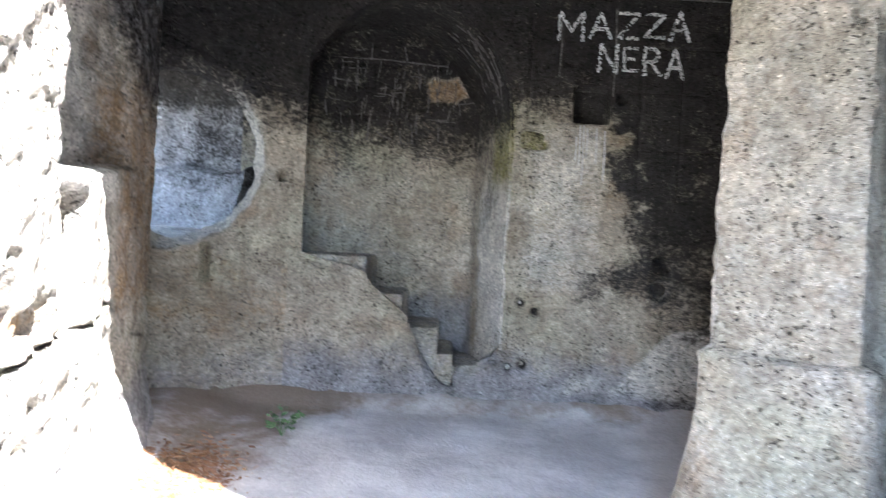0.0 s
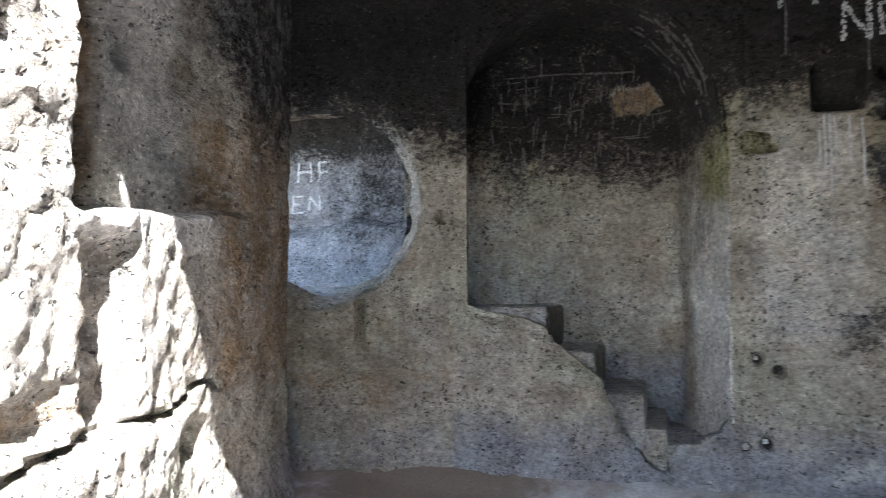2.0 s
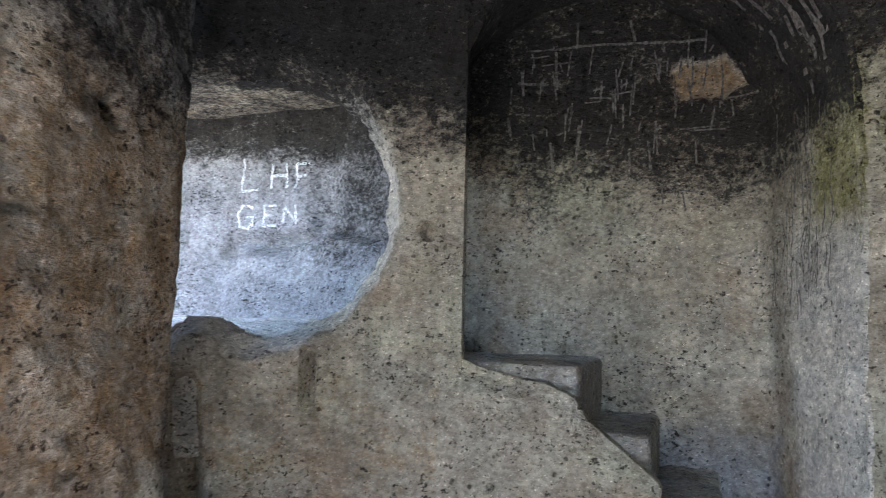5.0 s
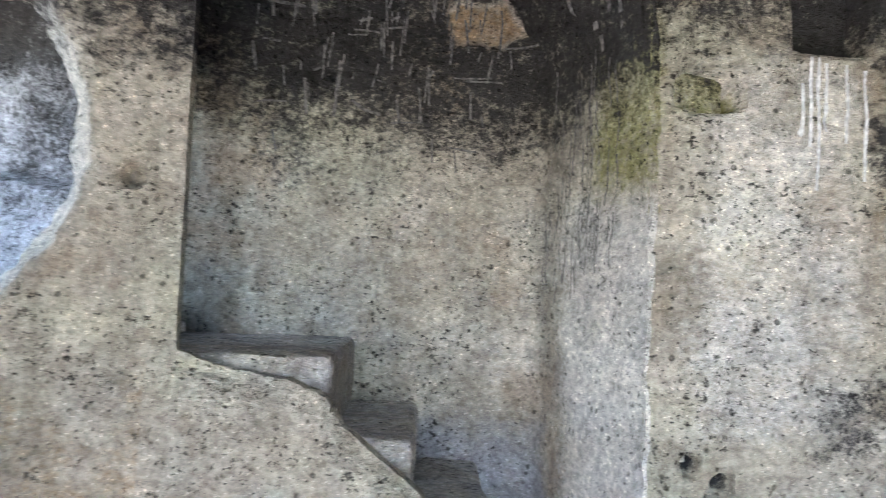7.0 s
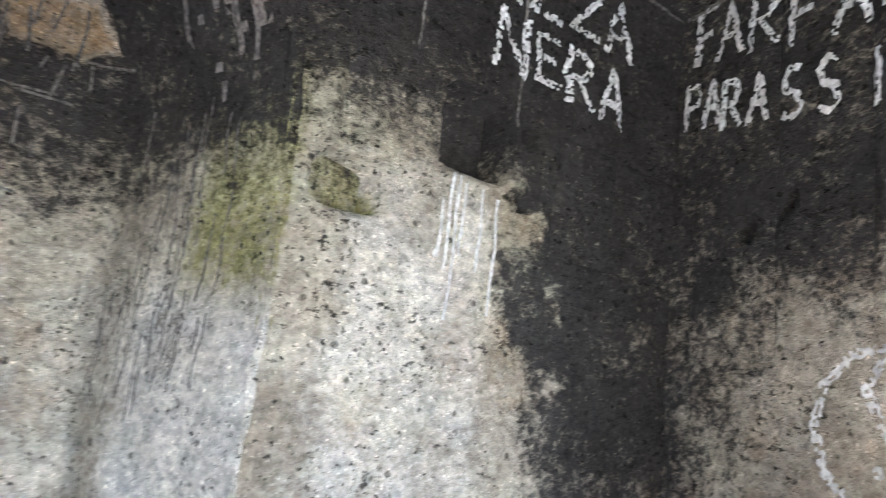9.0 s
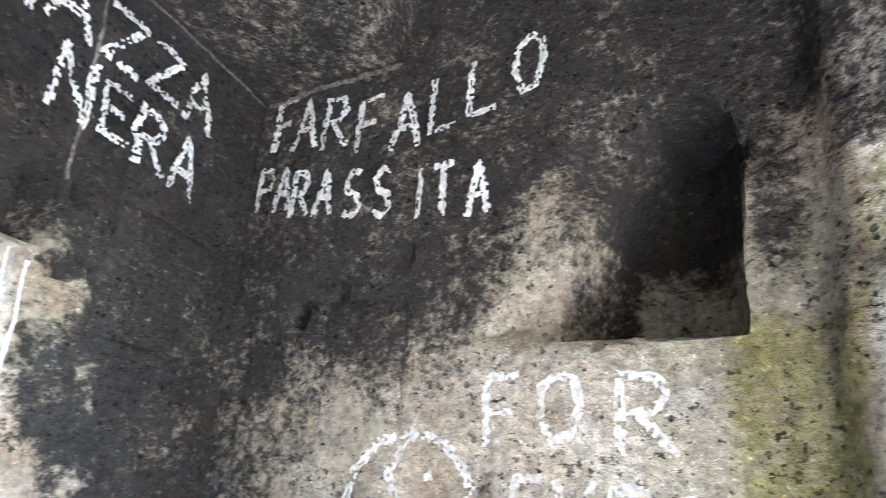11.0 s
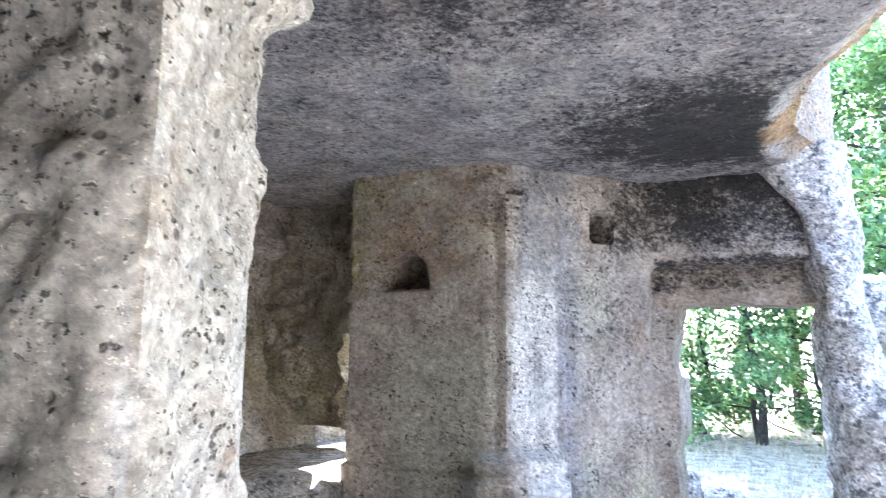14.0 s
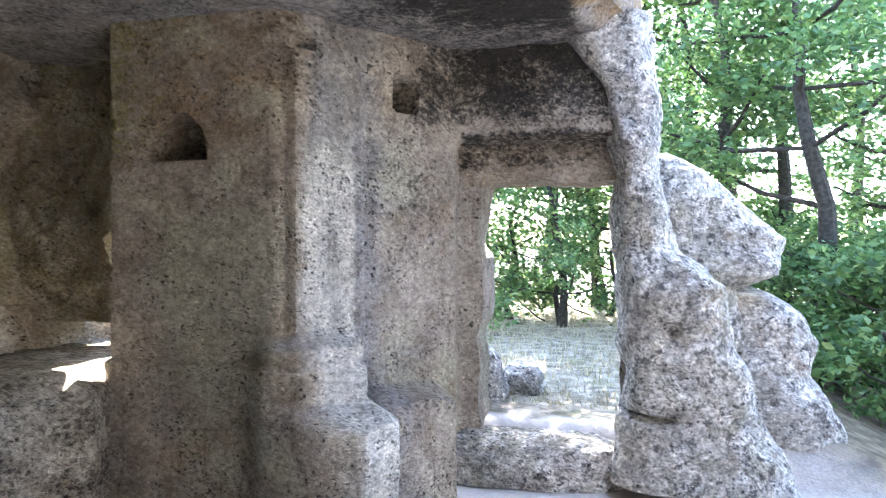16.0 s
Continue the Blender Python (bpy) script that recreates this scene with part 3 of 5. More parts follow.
# ---- the side room behind the window ----
def side_soot_shade(x, y, z):
    # Second term paints shade towards the right, away from the opening.
    return np.maximum(0.2 + 0.65 * smooth(2.75, 3.15, z + 0.1 * (x + 3.6)), 0.55 * smooth(-3.5, -2.6, x) * smooth(1.75, 2.15, z))


def side_depth(x, y, z):
    q = np.stack([x, y, z], -1).reshape(-1, 3)
    marks = (0.02 * np.abs(vnoise(q * (6.0, 6.0, 16.0), 1.0, 33))).reshape(x.shape) * smooth(2.5, 2.4, z) * smooth(2.2, 2.3, z)
    shelf = 0.16 * smooth(2.24 + 0.0 * x, 2.16, z + 0.05 * np.sin(x * 5)) * smooth(-3.9, -3.5, x)
    return marks - shelf + side_base(x, y, z)


def side_base(x, y, z):
    d = 0.10 * smooth(2.32, 2.22, z) * smooth(2.05, 2.15, z) * smooth(-4.0, -3.8, x) * smooth(-2.9, -3.3, x)
    return d - 0.15 * smooth(2.2, 1.5, z)


wall_side_room = Wall("wall_side_room", [(-5.6, 7.35), (-4.0, 7.62), (-2.9, 7.6), (-2.3, 7.3), (-1.85, 6.86)], 1.2, 3.6, TUFF, side_depth, thick=0.4, rough=0.05,
                      stains={"soot_shade": side_soot_shade, "grey": lambda x, y, z: 1.0 + 0 * x}, res=0.03)


# Unseen block added to cut the daylight in the side room.
Wall("side_west_light_block", [(-5.5, 5.9), (-5.5, 7.5)], 0.6, 3.6, TUFF, thick=0.4, rough=0.05, res=0.05)


def slab(name, xs, ys, z, up, material, edge=None, rough=0.03, res=0.05, stains=None, bend=None):
    """A floor or ceiling slab from z upwards (up > 0: seen from below; up < 0: a bench seen from above)."""
    x, y = np.arange(xs[0], xs[1] + res / 2, res), np.arange(ys[0], ys[1] + res / 2, res)
    X, Y = np.meshgrid(x, y, indexing="ij")
    keep = np.ones((len(x) - 1, len(y) - 1), bool)
    d = np.full_like(X, -9.0)
    if edge is not None:
        p2 = np.stack([X, Y, 0 * X], -1).reshape(-1, 3)
        wob = (fbm(p2, 3, 4, 12) * 0.07).reshape(X.shape)
        d = sd_poly(X, Y, edge) + wob
        gx_, gy_ = np.gradient(d, res)
        g2 = np.maximum(gx_ ** 2 + gy_ ** 2, 0.3)
        near = np.abs(d) < res * 0.75
        X, Y = np.where(near, X - d * gx_ / g2, X), np.where(near, Y - d * gy_ / g2, Y)
        outside = (d > 0) & ~near
        keep = ~(outside[:-1, :-1] | outside[1:, :-1] | outside[1:, 1:] | outside[:-1, 1:])
    p = np.stack([X, Y, np.full_like(X, z)], -1).reshape(-1, 3)
    Z = z + (rough * (fbm(p, 1.4, 4, 41) + 0.5 * fbm(p, 8, 3, 42))).reshape(X.shape) + (bend(X, Y) if bend else 0)
    sgn = 1 if up > 0 else -1
    Z = Z + sgn * 0.12 * smooth(-0.22, 0.0, d)
    a, b = np.stack([X, Y, Z], -1), np.stack([X, Y, np.full_like(X, z + up)], -1)
    verts, faces, used, n = sheet(a, b, keep)
    if up > 0:
        faces = faces[:, ::-1]
    attrs = {}
    for key, fn in (stains or {}).items():
        v = np.clip(fn(X, Y), 0, 1).reshape(-1)
        attrs[key] = np.concatenate([v, v])[used]
    return tagged(mesh_object(name, verts, faces, material, attrs=attrs), kind="structure")


# Floor painted fully pale to carry the daylight that falls on it.
slab("floor_side_room", (-5.6, -1.45), (5.45, 7.9), 1.48, -0.6, TUFF, edge=[(-5.6, 5.9), (-3.0, 5.3), (-2.3, 5.75), (-1.5, 5.95), (-1.5, 7.9), (-5.6, 7.9)], stains={"pale": lambda x, y: 1.0 + 0 * x}, bend=lambda x, y: 0.10 * smooth(6.0, 7.2, y))
slab("ceiling_side_room", (-5.6, -1.3), (5.3, 8.0), 3.35, 0.6, TUFF, edge=[(-5.6, 5.3), (-3.1, 5.35), (-2.3, 5.8), (-1.35, 6.05), (-1.35, 7.95), (-5.6, 7.95)], stains={"soot_shade": lambda x, y: 0.55 + 0 * x})
slab("ceiling_main", (-3.2, 2.8), (2.75, 6.2), 3.74, 0.8, TUFF, stains={"soot_shade": lambda x, y: 0.72 + 0 * x}, bend=lambda x, y: 0.32 * smooth(5.04, 4.98, y) + 0.0 * x)


# ---- left wall, outside face and pillar ----
def left_depth(x, y, z):
    p = np.stack([x, y, z], -1).reshape(-1, 3)
    wob = (fbm(p, 4, 3, 21) * 0.04).reshape(x.shape)
    yy, zz = y + wob, z + wob * 0.7
    ledge = 1.71 + 0.1 * (yy - 2.6)
    above = smooth(ledge, ledge + 0.025, zz)
    d = np.interp(yy, [2.60, 2.66, 3.05, 3.09, 3.19, 3.22, 3.45, 4.0], [0.0, 0.07, 0.34, 0.39, 0.39, 0.27, 0.25, 0.0]) * above
    d = d + cut(sd_box(yy, zz, 3.35, 2.92, 0.065, 0.55, 0.06), 0.16, 0.03)
    d = d + cut(sd_box(yy, zz, 3.265, 2.18, 0.025, 0.11, 0.02), 0.07, 0.025)
    d = d + 0.09 * smooth(1.88, 1.80, zz - 0.06 * (yy - 2.8)) * smooth(2.72, 2.78, yy) * smooth(3.35, 3.0, yy) * above
    # rotten band, hollows and the sloping crack under the ledge
    d = d + 0.10 * smooth(2.66, 2.72, yy) * smooth(2.95, 2.90, yy) * smooth(1.05, 1.15, zz) * smooth(1.70, 1.62, zz)
    d = d + cut(sd_disc(yy, zz, 2.86, 1.36, 0.07, 0.06), 0.12, 0.04) + cut(sd_disc(yy, zz, 2.87, 1.56, 0.03, 0.05), 0.05, 0.03) + cut(sd_disc(yy, zz, 2.90, 1.20, 0.025, 0.04), 0.05, 0.03)
    crack = np.interp(yy, [1.8, 2.3, 2.62, 2.87, 2.99, 3.22, 3.39, 3.57], [0.98, 1.02, 1.06, 1.08, 1.08, 1.06, 1.11, 1.14])
    d = d + 0.05 * smooth(0.022, 0.0, np.abs(zz - crack)) * smooth(3.7, 3.5, yy)
    d = d - 0.05 * smooth(crack, crack - 0.06, zz) * smooth(3.5, 2.9, yy) + 0.05 * smooth(crack + 0.02, crack + 0.08, zz) * smooth(crack + 0.22, crack + 0.16, zz) * smooth(2.7, 2.5, yy)
    d = d + cut(sd_poly(yy, zz, [(3.36, 1.01), (3.60, 0.97), (3.54, 0.80), (3.29, 0.88)]), 0.07, 0.04)
    d = d + 0.012 * smooth(0.03, 0.0, np.abs(zz - 1.11 + 0.03 * np.sin(yy * 7))) * smooth(3.6, 3.7, yy)
    for hy, hz, r, dep in ((4.33, 2.24, 0.055, 0.1), (4.5, 2.26, 0.03, 0.07), (3.66, 1.14, 0.035, 0.07), (3.76, 1.16, 0.025, 0.05), (4.08, 1.9, 0.03, 0.03)):
        d = d + cut(np.hypot(y - hy, z - hz) - r, dep, 0.03)
    d = d - 0.10 * smooth(0.75, 0.0, z) + pocks(y, z, 420, (1.8, 0.2), (4.9, 3.6), 305, (0.01, 0.026), (0.006, 0.022))
    return d


def left_rough(x, y, z):
    return 0.022 + 0.022 * smooth(3.5, 2.7, y) + 0.01 * smooth(1.4, 0.8, z)


wall_left = Wall("wall_left", [(-1.15, -3.2), (-1.3, 0.0), (-1.41, 2.3), (-1.50, 2.9), (-1.68, 3.5), (-1.88, 4.3), (-2.03, 4.82), (-2.12, 4.92), (-2.4, 5.0), (-3.3, 5.0)], -0.2, 4.4, TUFF_ROUGH, left_depth, thick=0.7, rough=left_rough, res=0.018, swell=0.45,
                 # Groove at y 3.05 to 3.21 is coloured darker and browner.
                 stains={"soot_shade": lambda x, y, z: 0.85 * smooth(3.7, 4.2, y + 0.5 * (z - 2.3)) * smooth(1.9, 2.7, z) + 0.42 * smooth(3.05, 3.10, y) * smooth(3.21, 3.18, y) * smooth(1.75, 1.85, z), "ochre": lambda x, y, z: 0.55 * smooth(3.5, 3.8, y) * smooth(2.9, 2.2, z) * smooth(0.7, 1.2, z) + 0.6 * smooth(0.12, 0.0, np.abs(z - 1.17)) * smooth(3.0, 2.7, y) + 0.75 * smooth(3.03, 3.08, y) * smooth(3.24, 3.18, y) * smooth(1.75, 1.85, z) + 0.6 * smooth(0.10, 0.0, np.abs(y - 3.35)) * smooth(2.25, 2.35, z),
                         # Light rock of the recess, paled further to stand in for skylight.
                         "pale": lambda x, y, z: 0.9 * smooth(2.5, 2.7, y) * smooth(3.75, 3.5, y) * smooth(1.6, 1.7, z) * (1 - 0.8 * smooth(3.03, 3.08, y) * smooth(3.24, 3.18, y)), "grey": lambda x, y, z: 0.3 * smooth(1.9, 2.1, z) * smooth(2.5, 2.7, y) * smooth(3.7, 3.3, y) + 0.7 * smooth(1.0, 0.4, z)})

# ---- right wall, pillar, and the porch's inner wall ----
NICHE = [(4.40, 2.46), (3.83, 2.44), (3.82, 2.94), (3.83, 3.10), (3.91, 3.20), (4.06, 3.20), (4.21, 2.98), (4.27, 2.83), (4.35, 2.62)]
NICHE_SLOPE = [(4.64, 2.47), (4.15, 2.44), (4.12, 2.75), (4.36, 2.72), (4.52, 2.58)]


def right_depth(x, y, z):
    on = smooth(3.66, 3.72, y) * smooth(3.0, 2.6, x)
    sdn = sd_poly(y, z, NICHE)
    taper = smooth(4.5, 4.16, y)
    hood = 0.12 * smooth(0.02, -0.14, sd_disc(y, z, 4.06, 3.0, 0.32, 0.24))
    d = on * np.maximum(np.maximum(cut(sdn, 0.5, 0.03), hood), cut(sd_poly(y, z, NICHE_SLOPE), 0.13, 0.05) * (0.3 + 0.7 * taper))
    d = d + on * cut(sd_box(y, z, 3.77, 3.0, 0.07, 0.028, 0.02), 0.12, 0.02)
    right = (x > 1.6) & (y > 3.6)
    for hy, hz, r, dep in ((3.68, 2.885, 0.025, 0.08), (5.44, 2.62, 0.06, 0.07), (5.26, 2.70, 0.045, 0.06), (5.15, 2.66, 0.03, 0.05), (4.62, 2.0, 0.02, 0.05), (4.75, 3.58, 0.03, 0.05), (3.8, 1.83, 0.1, 0.08)):
        d = d + np.where(right, cut(np.hypot(y - hy, z - hz) - r, dep, 0.025), 0)
    for vy in (5.72, 5.3, 4.95):
        d = d + np.where(right, 0.016 * smooth(0.022, 0.004, np.abs(y - vy)) * smooth(1.9, 2.2, z), 0)
    d = d + pocks(y, z, 260, (2.9, 0.3), (6.0, 3.6), 307)
    # pillar: bulging foot, worn middle, heavy head
    q = np.stack([x, y, z], -1).reshape(-1, 3)
    wob = (fbm(q, 3.5, 3, 61) * 0.05).reshape(x.shape)
    pil = smooth(3.52, 3.44, y) * smooth(2.25, 2.0, x)
    d = d + pil * (-0.07 * smooth(1.12, 1.04, z + wob) - 0.10 * smooth(0.8, 0.2, z) - 0.10 * smooth(2.5, 2.75, z + wob) * smooth(3.44, 3.36, y) + wob * 0.8 * smooth(3.40, 3.34, y))
    d = d + pil * 0.05 * smooth(0.05, 0.0, np.abs(z - 1.1 + wob * 0.5)) * smooth(1.45, 1.55, x)
    inner = smooth(3.36, 3.41, y) * smooth(3.64, 3.59, y) * smooth(1.85, 1.8, x)
    front = smooth(3.38, 3.34, y) * smooth(2.25, 2.0, x)
    d = d + smooth(3.26, 3.40, y) * smooth(3.64, 3.59, y) * smooth(1.85, 1.8, x) * 0.13 * smooth(2.48, 2.80, z + wob) + inner * (-0.03 * smooth(2.5, 1.8, z) + (0.03 * fbm(q, 13, 3, 63)).reshape(x.shape) * smooth(2.8, 2.5, z)) + front * 0.03 * smooth(2.5, 1.8, z)
    for hx, hz, r in ((1.49, 1.82, 0.022), (1.68, 1.62, 0.03), (1.83, 2.62, 0.07)):
        d = d + pil * cut(np.hypot(x - hx, z - hz) - r, 0.09, 0.02)
    return d


def right_soot_shade(x, y, z):
    q = np.stack([y, z, x * 0], -1).reshape(-1, 3)
    w = (fbm(q, 2.5, 4, 71) * 0.4).reshape(x.shape)
    s = 0.82 * smooth(2.1, 3.08, z + w * 0.8 + 0.45 * (y - 4.5)) * (y > 3.5)
    # Niche's dark top and left reveal: soot with shade painted in.
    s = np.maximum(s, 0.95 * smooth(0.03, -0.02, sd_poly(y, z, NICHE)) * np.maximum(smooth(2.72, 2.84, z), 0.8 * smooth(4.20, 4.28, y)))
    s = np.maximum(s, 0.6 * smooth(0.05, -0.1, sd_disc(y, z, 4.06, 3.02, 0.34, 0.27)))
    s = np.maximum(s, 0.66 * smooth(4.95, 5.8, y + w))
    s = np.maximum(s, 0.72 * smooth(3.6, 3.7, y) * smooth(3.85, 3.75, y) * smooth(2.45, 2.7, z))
    s = s * smooth(3.50, 3.56, y)
    s = np.maximum(s, 0.62 * smooth(3.34, 3.40, y) * smooth(3.66, 3.60, y) * smooth(2.76, 2.86, z) * smooth(1.9, 1.8, x))
    return s * smooth(2.9, 2.5, x)


def right_moss(x, y, z):
    a = 0.6 * smooth(3.56, 3.62, y) * smooth(3.98, 3.82, y) * smooth(2.55, 2.4, z) * smooth(1.2, 1.7, z)
    b = 0.5 * smooth(3.62, 3.58, y) * smooth(3.34, 3.4, y) * smooth(2.36, 2.52, z) * smooth(2.86, 2.78, z)
    return np.where(x < 2.0, a + b, 0)


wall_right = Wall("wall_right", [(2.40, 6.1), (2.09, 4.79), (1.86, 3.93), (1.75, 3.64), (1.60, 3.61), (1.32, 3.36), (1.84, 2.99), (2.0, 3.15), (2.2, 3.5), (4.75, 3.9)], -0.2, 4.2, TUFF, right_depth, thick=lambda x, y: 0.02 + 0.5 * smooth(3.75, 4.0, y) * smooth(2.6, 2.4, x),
                  rough=lambda x, y, z: 0.014 + 0.03 * smooth(3.38, 3.32, y) + 0.008 * smooth(3.36, 3.42, y) * smooth(3.62, 3.56, y) * smooth(2.2, 2.0, x), stains={"soot_shade": right_soot_shade, "moss": right_moss,
                  # The pillar's white inner face is paled further for missing bounced light.
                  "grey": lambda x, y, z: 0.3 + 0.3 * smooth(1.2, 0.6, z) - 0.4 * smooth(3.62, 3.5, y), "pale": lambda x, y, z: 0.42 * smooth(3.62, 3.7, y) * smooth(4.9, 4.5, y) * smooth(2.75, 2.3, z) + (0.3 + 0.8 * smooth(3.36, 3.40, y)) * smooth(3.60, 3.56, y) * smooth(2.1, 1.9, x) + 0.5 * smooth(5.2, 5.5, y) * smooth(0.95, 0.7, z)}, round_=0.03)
wall_head = Wall("wall_porch_head", [(-3.2, 2.86), (2.9, 2.86)], 3.2, 4.5, TUFF_ROUGH, thick=0.3, res=0.06)

# ---- porch: ceiling, pocket, far wall, doorway ----
# The lip's unseen left end is set to cast the left wall's shadow edge.
LIP = [(7.6, 0.2), (5.3, 0.25), (4.4, 0.1), (4.25, -0.9), (3.4, -1.75), (2.75, -1.85), (2.5, -1.5), (2.42, -0.9), (2.2, -0.42), (1.85, 0.05), (1.22, 0.6), (0.6, 1.0), (-0.3, 1.46), (-0.9, 1.88), (-1.9, 2.5), (-1.9, 3.3), (2.5, 3.3), (4.8, 4.3), (7.6, 4.3)]
slab("ceiling_porch", (-2.2, 7.6), (-2.6, 4.3), 3.15, 1.3, TUFF_PORCH, edge=LIP, res=0.04, rough=0.035,
     stains={"soot_shade": lambda x, y: (0.75 * smooth(1.0, 0.0, np.hypot((x - 2.5) / 1.5, (y + 0.1) / 1.5)) + 0.34 * smooth(1.0, 0.2, np.hypot((x - 1.7) / 1.5, (y - 2.3) / 1.1)) + 0.29) * smooth(-0.08, -0.3, sd_poly(x, y, LIP)), "ochre": lambda x, y: 1.1 * smooth(0.4, 0.0, np.hypot(x - 2.35, y + 0.45)) + 0.6 * smooth(-0.3, -0.04, sd_poly(x, y, LIP)) * (y < 1.2) + 0.25 * smooth(3.8, 4.8, x), "grey": lambda x, y: 0.6 + 0 * x})


def pocket_depth(x, y, z):
    q = np.stack([x, y, z], -1).reshape(-1, 3)
    big = (fbm(q, 2.6, 4, 55) * 0.16).reshape(x.shape)
    d = -0.30 * smooth(1.5, 0.95, z) + big * smooth(2.9, 2.2, y)
    d = d + 0.28 * smooth(1.60, 1.70, y) * smooth(2.1, 1.95, y) * smooth(2.15, 2.3, z + 0.6 * (y - 1.7)) * smooth(3.0, 2.92, z)
    return d + 0.22 * smooth(2.35, 2.2, y) * smooth(2.75, 2.6, z) + 0.12 * smooth(3.0, 2.9, y) * smooth(2.5, 2.6, y) * smooth(2.95, 2.8, z)


wall_pocket = Wall("wall_pocket", [(4.45, 3.85), (5.5, 2.75), (6.1, 1.7), (6.4, 1.0), (6.7, -0.6)], 0.3, 3.4, TUFF_ROUGH, pocket_depth, thick=0.4, res=0.035, rough=0.085,
                   stains={"ochre": lambda x, y, z: 0.32 + 0.2 * smooth(2.4, 1.8, y), "moss": lambda x, y, z: 0.45 * smooth(2.6, 2.0, z) * smooth(1.1, 1.5, z) * smooth(2.4, 2.0, y), "pale": lambda x, y, z: 0.42 + 0.2 * smooth(2.2, 2.7, y) + 0.4 * smooth(1.15, 1.3, y) * smooth(1.62, 1.55, y) * smooth(2.4, 2.1, z)})
Wall("wall_pocket_lintel", [(6.6, 1.1), (6.1, 0.72), (5.1, 0.66)], 0.85, 3.4, TUFF_ROUGH, lambda x, y, z: 0.12 * smooth(1.6, 1.25, z), lambda x, y, z: np.minimum(np.maximum(x - 5.70, z - 1.95), z - 1.10), thick=0.3, rough=0.11, res=0.035,
     stains={"ochre": lambda x, y, z: 0.5 + 0 * x, "moss": lambda x, y, z: 0.35 + 0 * x, "pale": lambda x, y, z: 0.35 + 0 * x}, round_=0.15)
slab("floor_pocket", (4.1, 7.0), (-1.2, 4.0), 0.93, -0.9, TUFF, edge=[(4.35, 3.9), (4.75, 1.25), (5.05, 0.95), (5.1, -1.2), (7.0, -1.2), (7.0, 2.0), (5.6, 3.2)], stains={"ochre": lambda x, y: 0.3 + 0 * x, "soot_shade": lambda x, y: 0.42 + 0 * x})


def far_depth(x, y, z):
    far = x > 3.84
    e = (x - 3.9) / 1.1
    d = np.zeros_like(x)
    arch = np.maximum(sd_disc(x, z, 4.53, 2.27, 0.195, 0.27), 2.27 - z)
    d = d + np.where(far, cut(arch, 0.42, 0.025), 0)
    for hx, hz, rx, rz, dep in ((4.0, 1.02, 0.05, 0.05, 0.09), (4.03, 0.63, 0.018, 0.06, 0.06), (3.97, 0.61, 0.015, 0.05, 0.05), (4.66, 1.65, 0.05, 0.04, 0.02), (4.13, 2.2, 0.02, 0.09, 0.03)):
        d = d + np.where(far & (y > 0.5), cut(sd_disc(x, z, hx, hz, rx, rz), dep, 0.02), 0)
    # low course line, pilaster, foot and beam socket
    d = d + 0.02 * smooth(0.02, 0.0, np.abs(z - 1.0 + 0.02 * np.sin(x * 9))) * (y > 0.5)
    d = d - 0.04 * smooth(1.0, 0.97, z) * (y > -0.6)
    pil = smooth(0.52, 0.46, y) * smooth(-0.06, 0.0, y)
    d = d - 0.06 * pil * smooth(3.05, 2.95, z)
    q = np.stack([x, y, z], -1).reshape(-1, 3)
    wob = (fbm(q, 3, 3, 81) * 0.08).reshape(x.shape)
    d = d - 0.16 * smooth(1.18, 1.08, z + wob) * smooth(0.66, 0.52, y) * smooth(0.0, 0.12, y)
    d = d - 0.30 * smooth(0.78, 0.68, z + wob) * smooth(0.6, 0.35, y) * smooth(-0.75, -0.5, y)
    d = d + np.where(y < 0.3, cut(sd_box(y, z, -0.37, 2.75, 0.10, 0.115, 0.05), 0.3, 0.03), 0)
    d = d + np.where(y < 0.5, cut(sd_box(y, z, 0.42, 2.95, 0.07, 0.035, 0.02), 0.12, 0.02), 0)
    d = d + np.where(y < 0.5, cut(sd_box(y, z, 0.11, 0.98, 0.035, 0.02, 0.015), 0.06, 0.02), 0)
    d = d + pocks(x + y, z, 330, (0.8, 0.2), (6.2, 3.2), 309, (0.008, 0.028))
    # raised frame round the doorway
    d = d + 0.22 * smooth(-0.82, -0.88, y) * smooth(2.50, 2.47, z) + 0.03 * smooth(-0.82, -0.88, y) * smooth(2.36, 2.33, z)
    return d


def door_hole(x, y, z):
    q = np.stack([x, y, z], -1).reshape(-1, 3)
    wob = (fbm(q, 4, 3, 91) * 0.03).reshape(x.shape)
    near = np.where(y < -0.7, 0.0, 1.0)
    return np.maximum(sd_box(x, z, 3.05, 1.05, 0.47, 1.15, 0.04), -9 + 20 * near) + wob


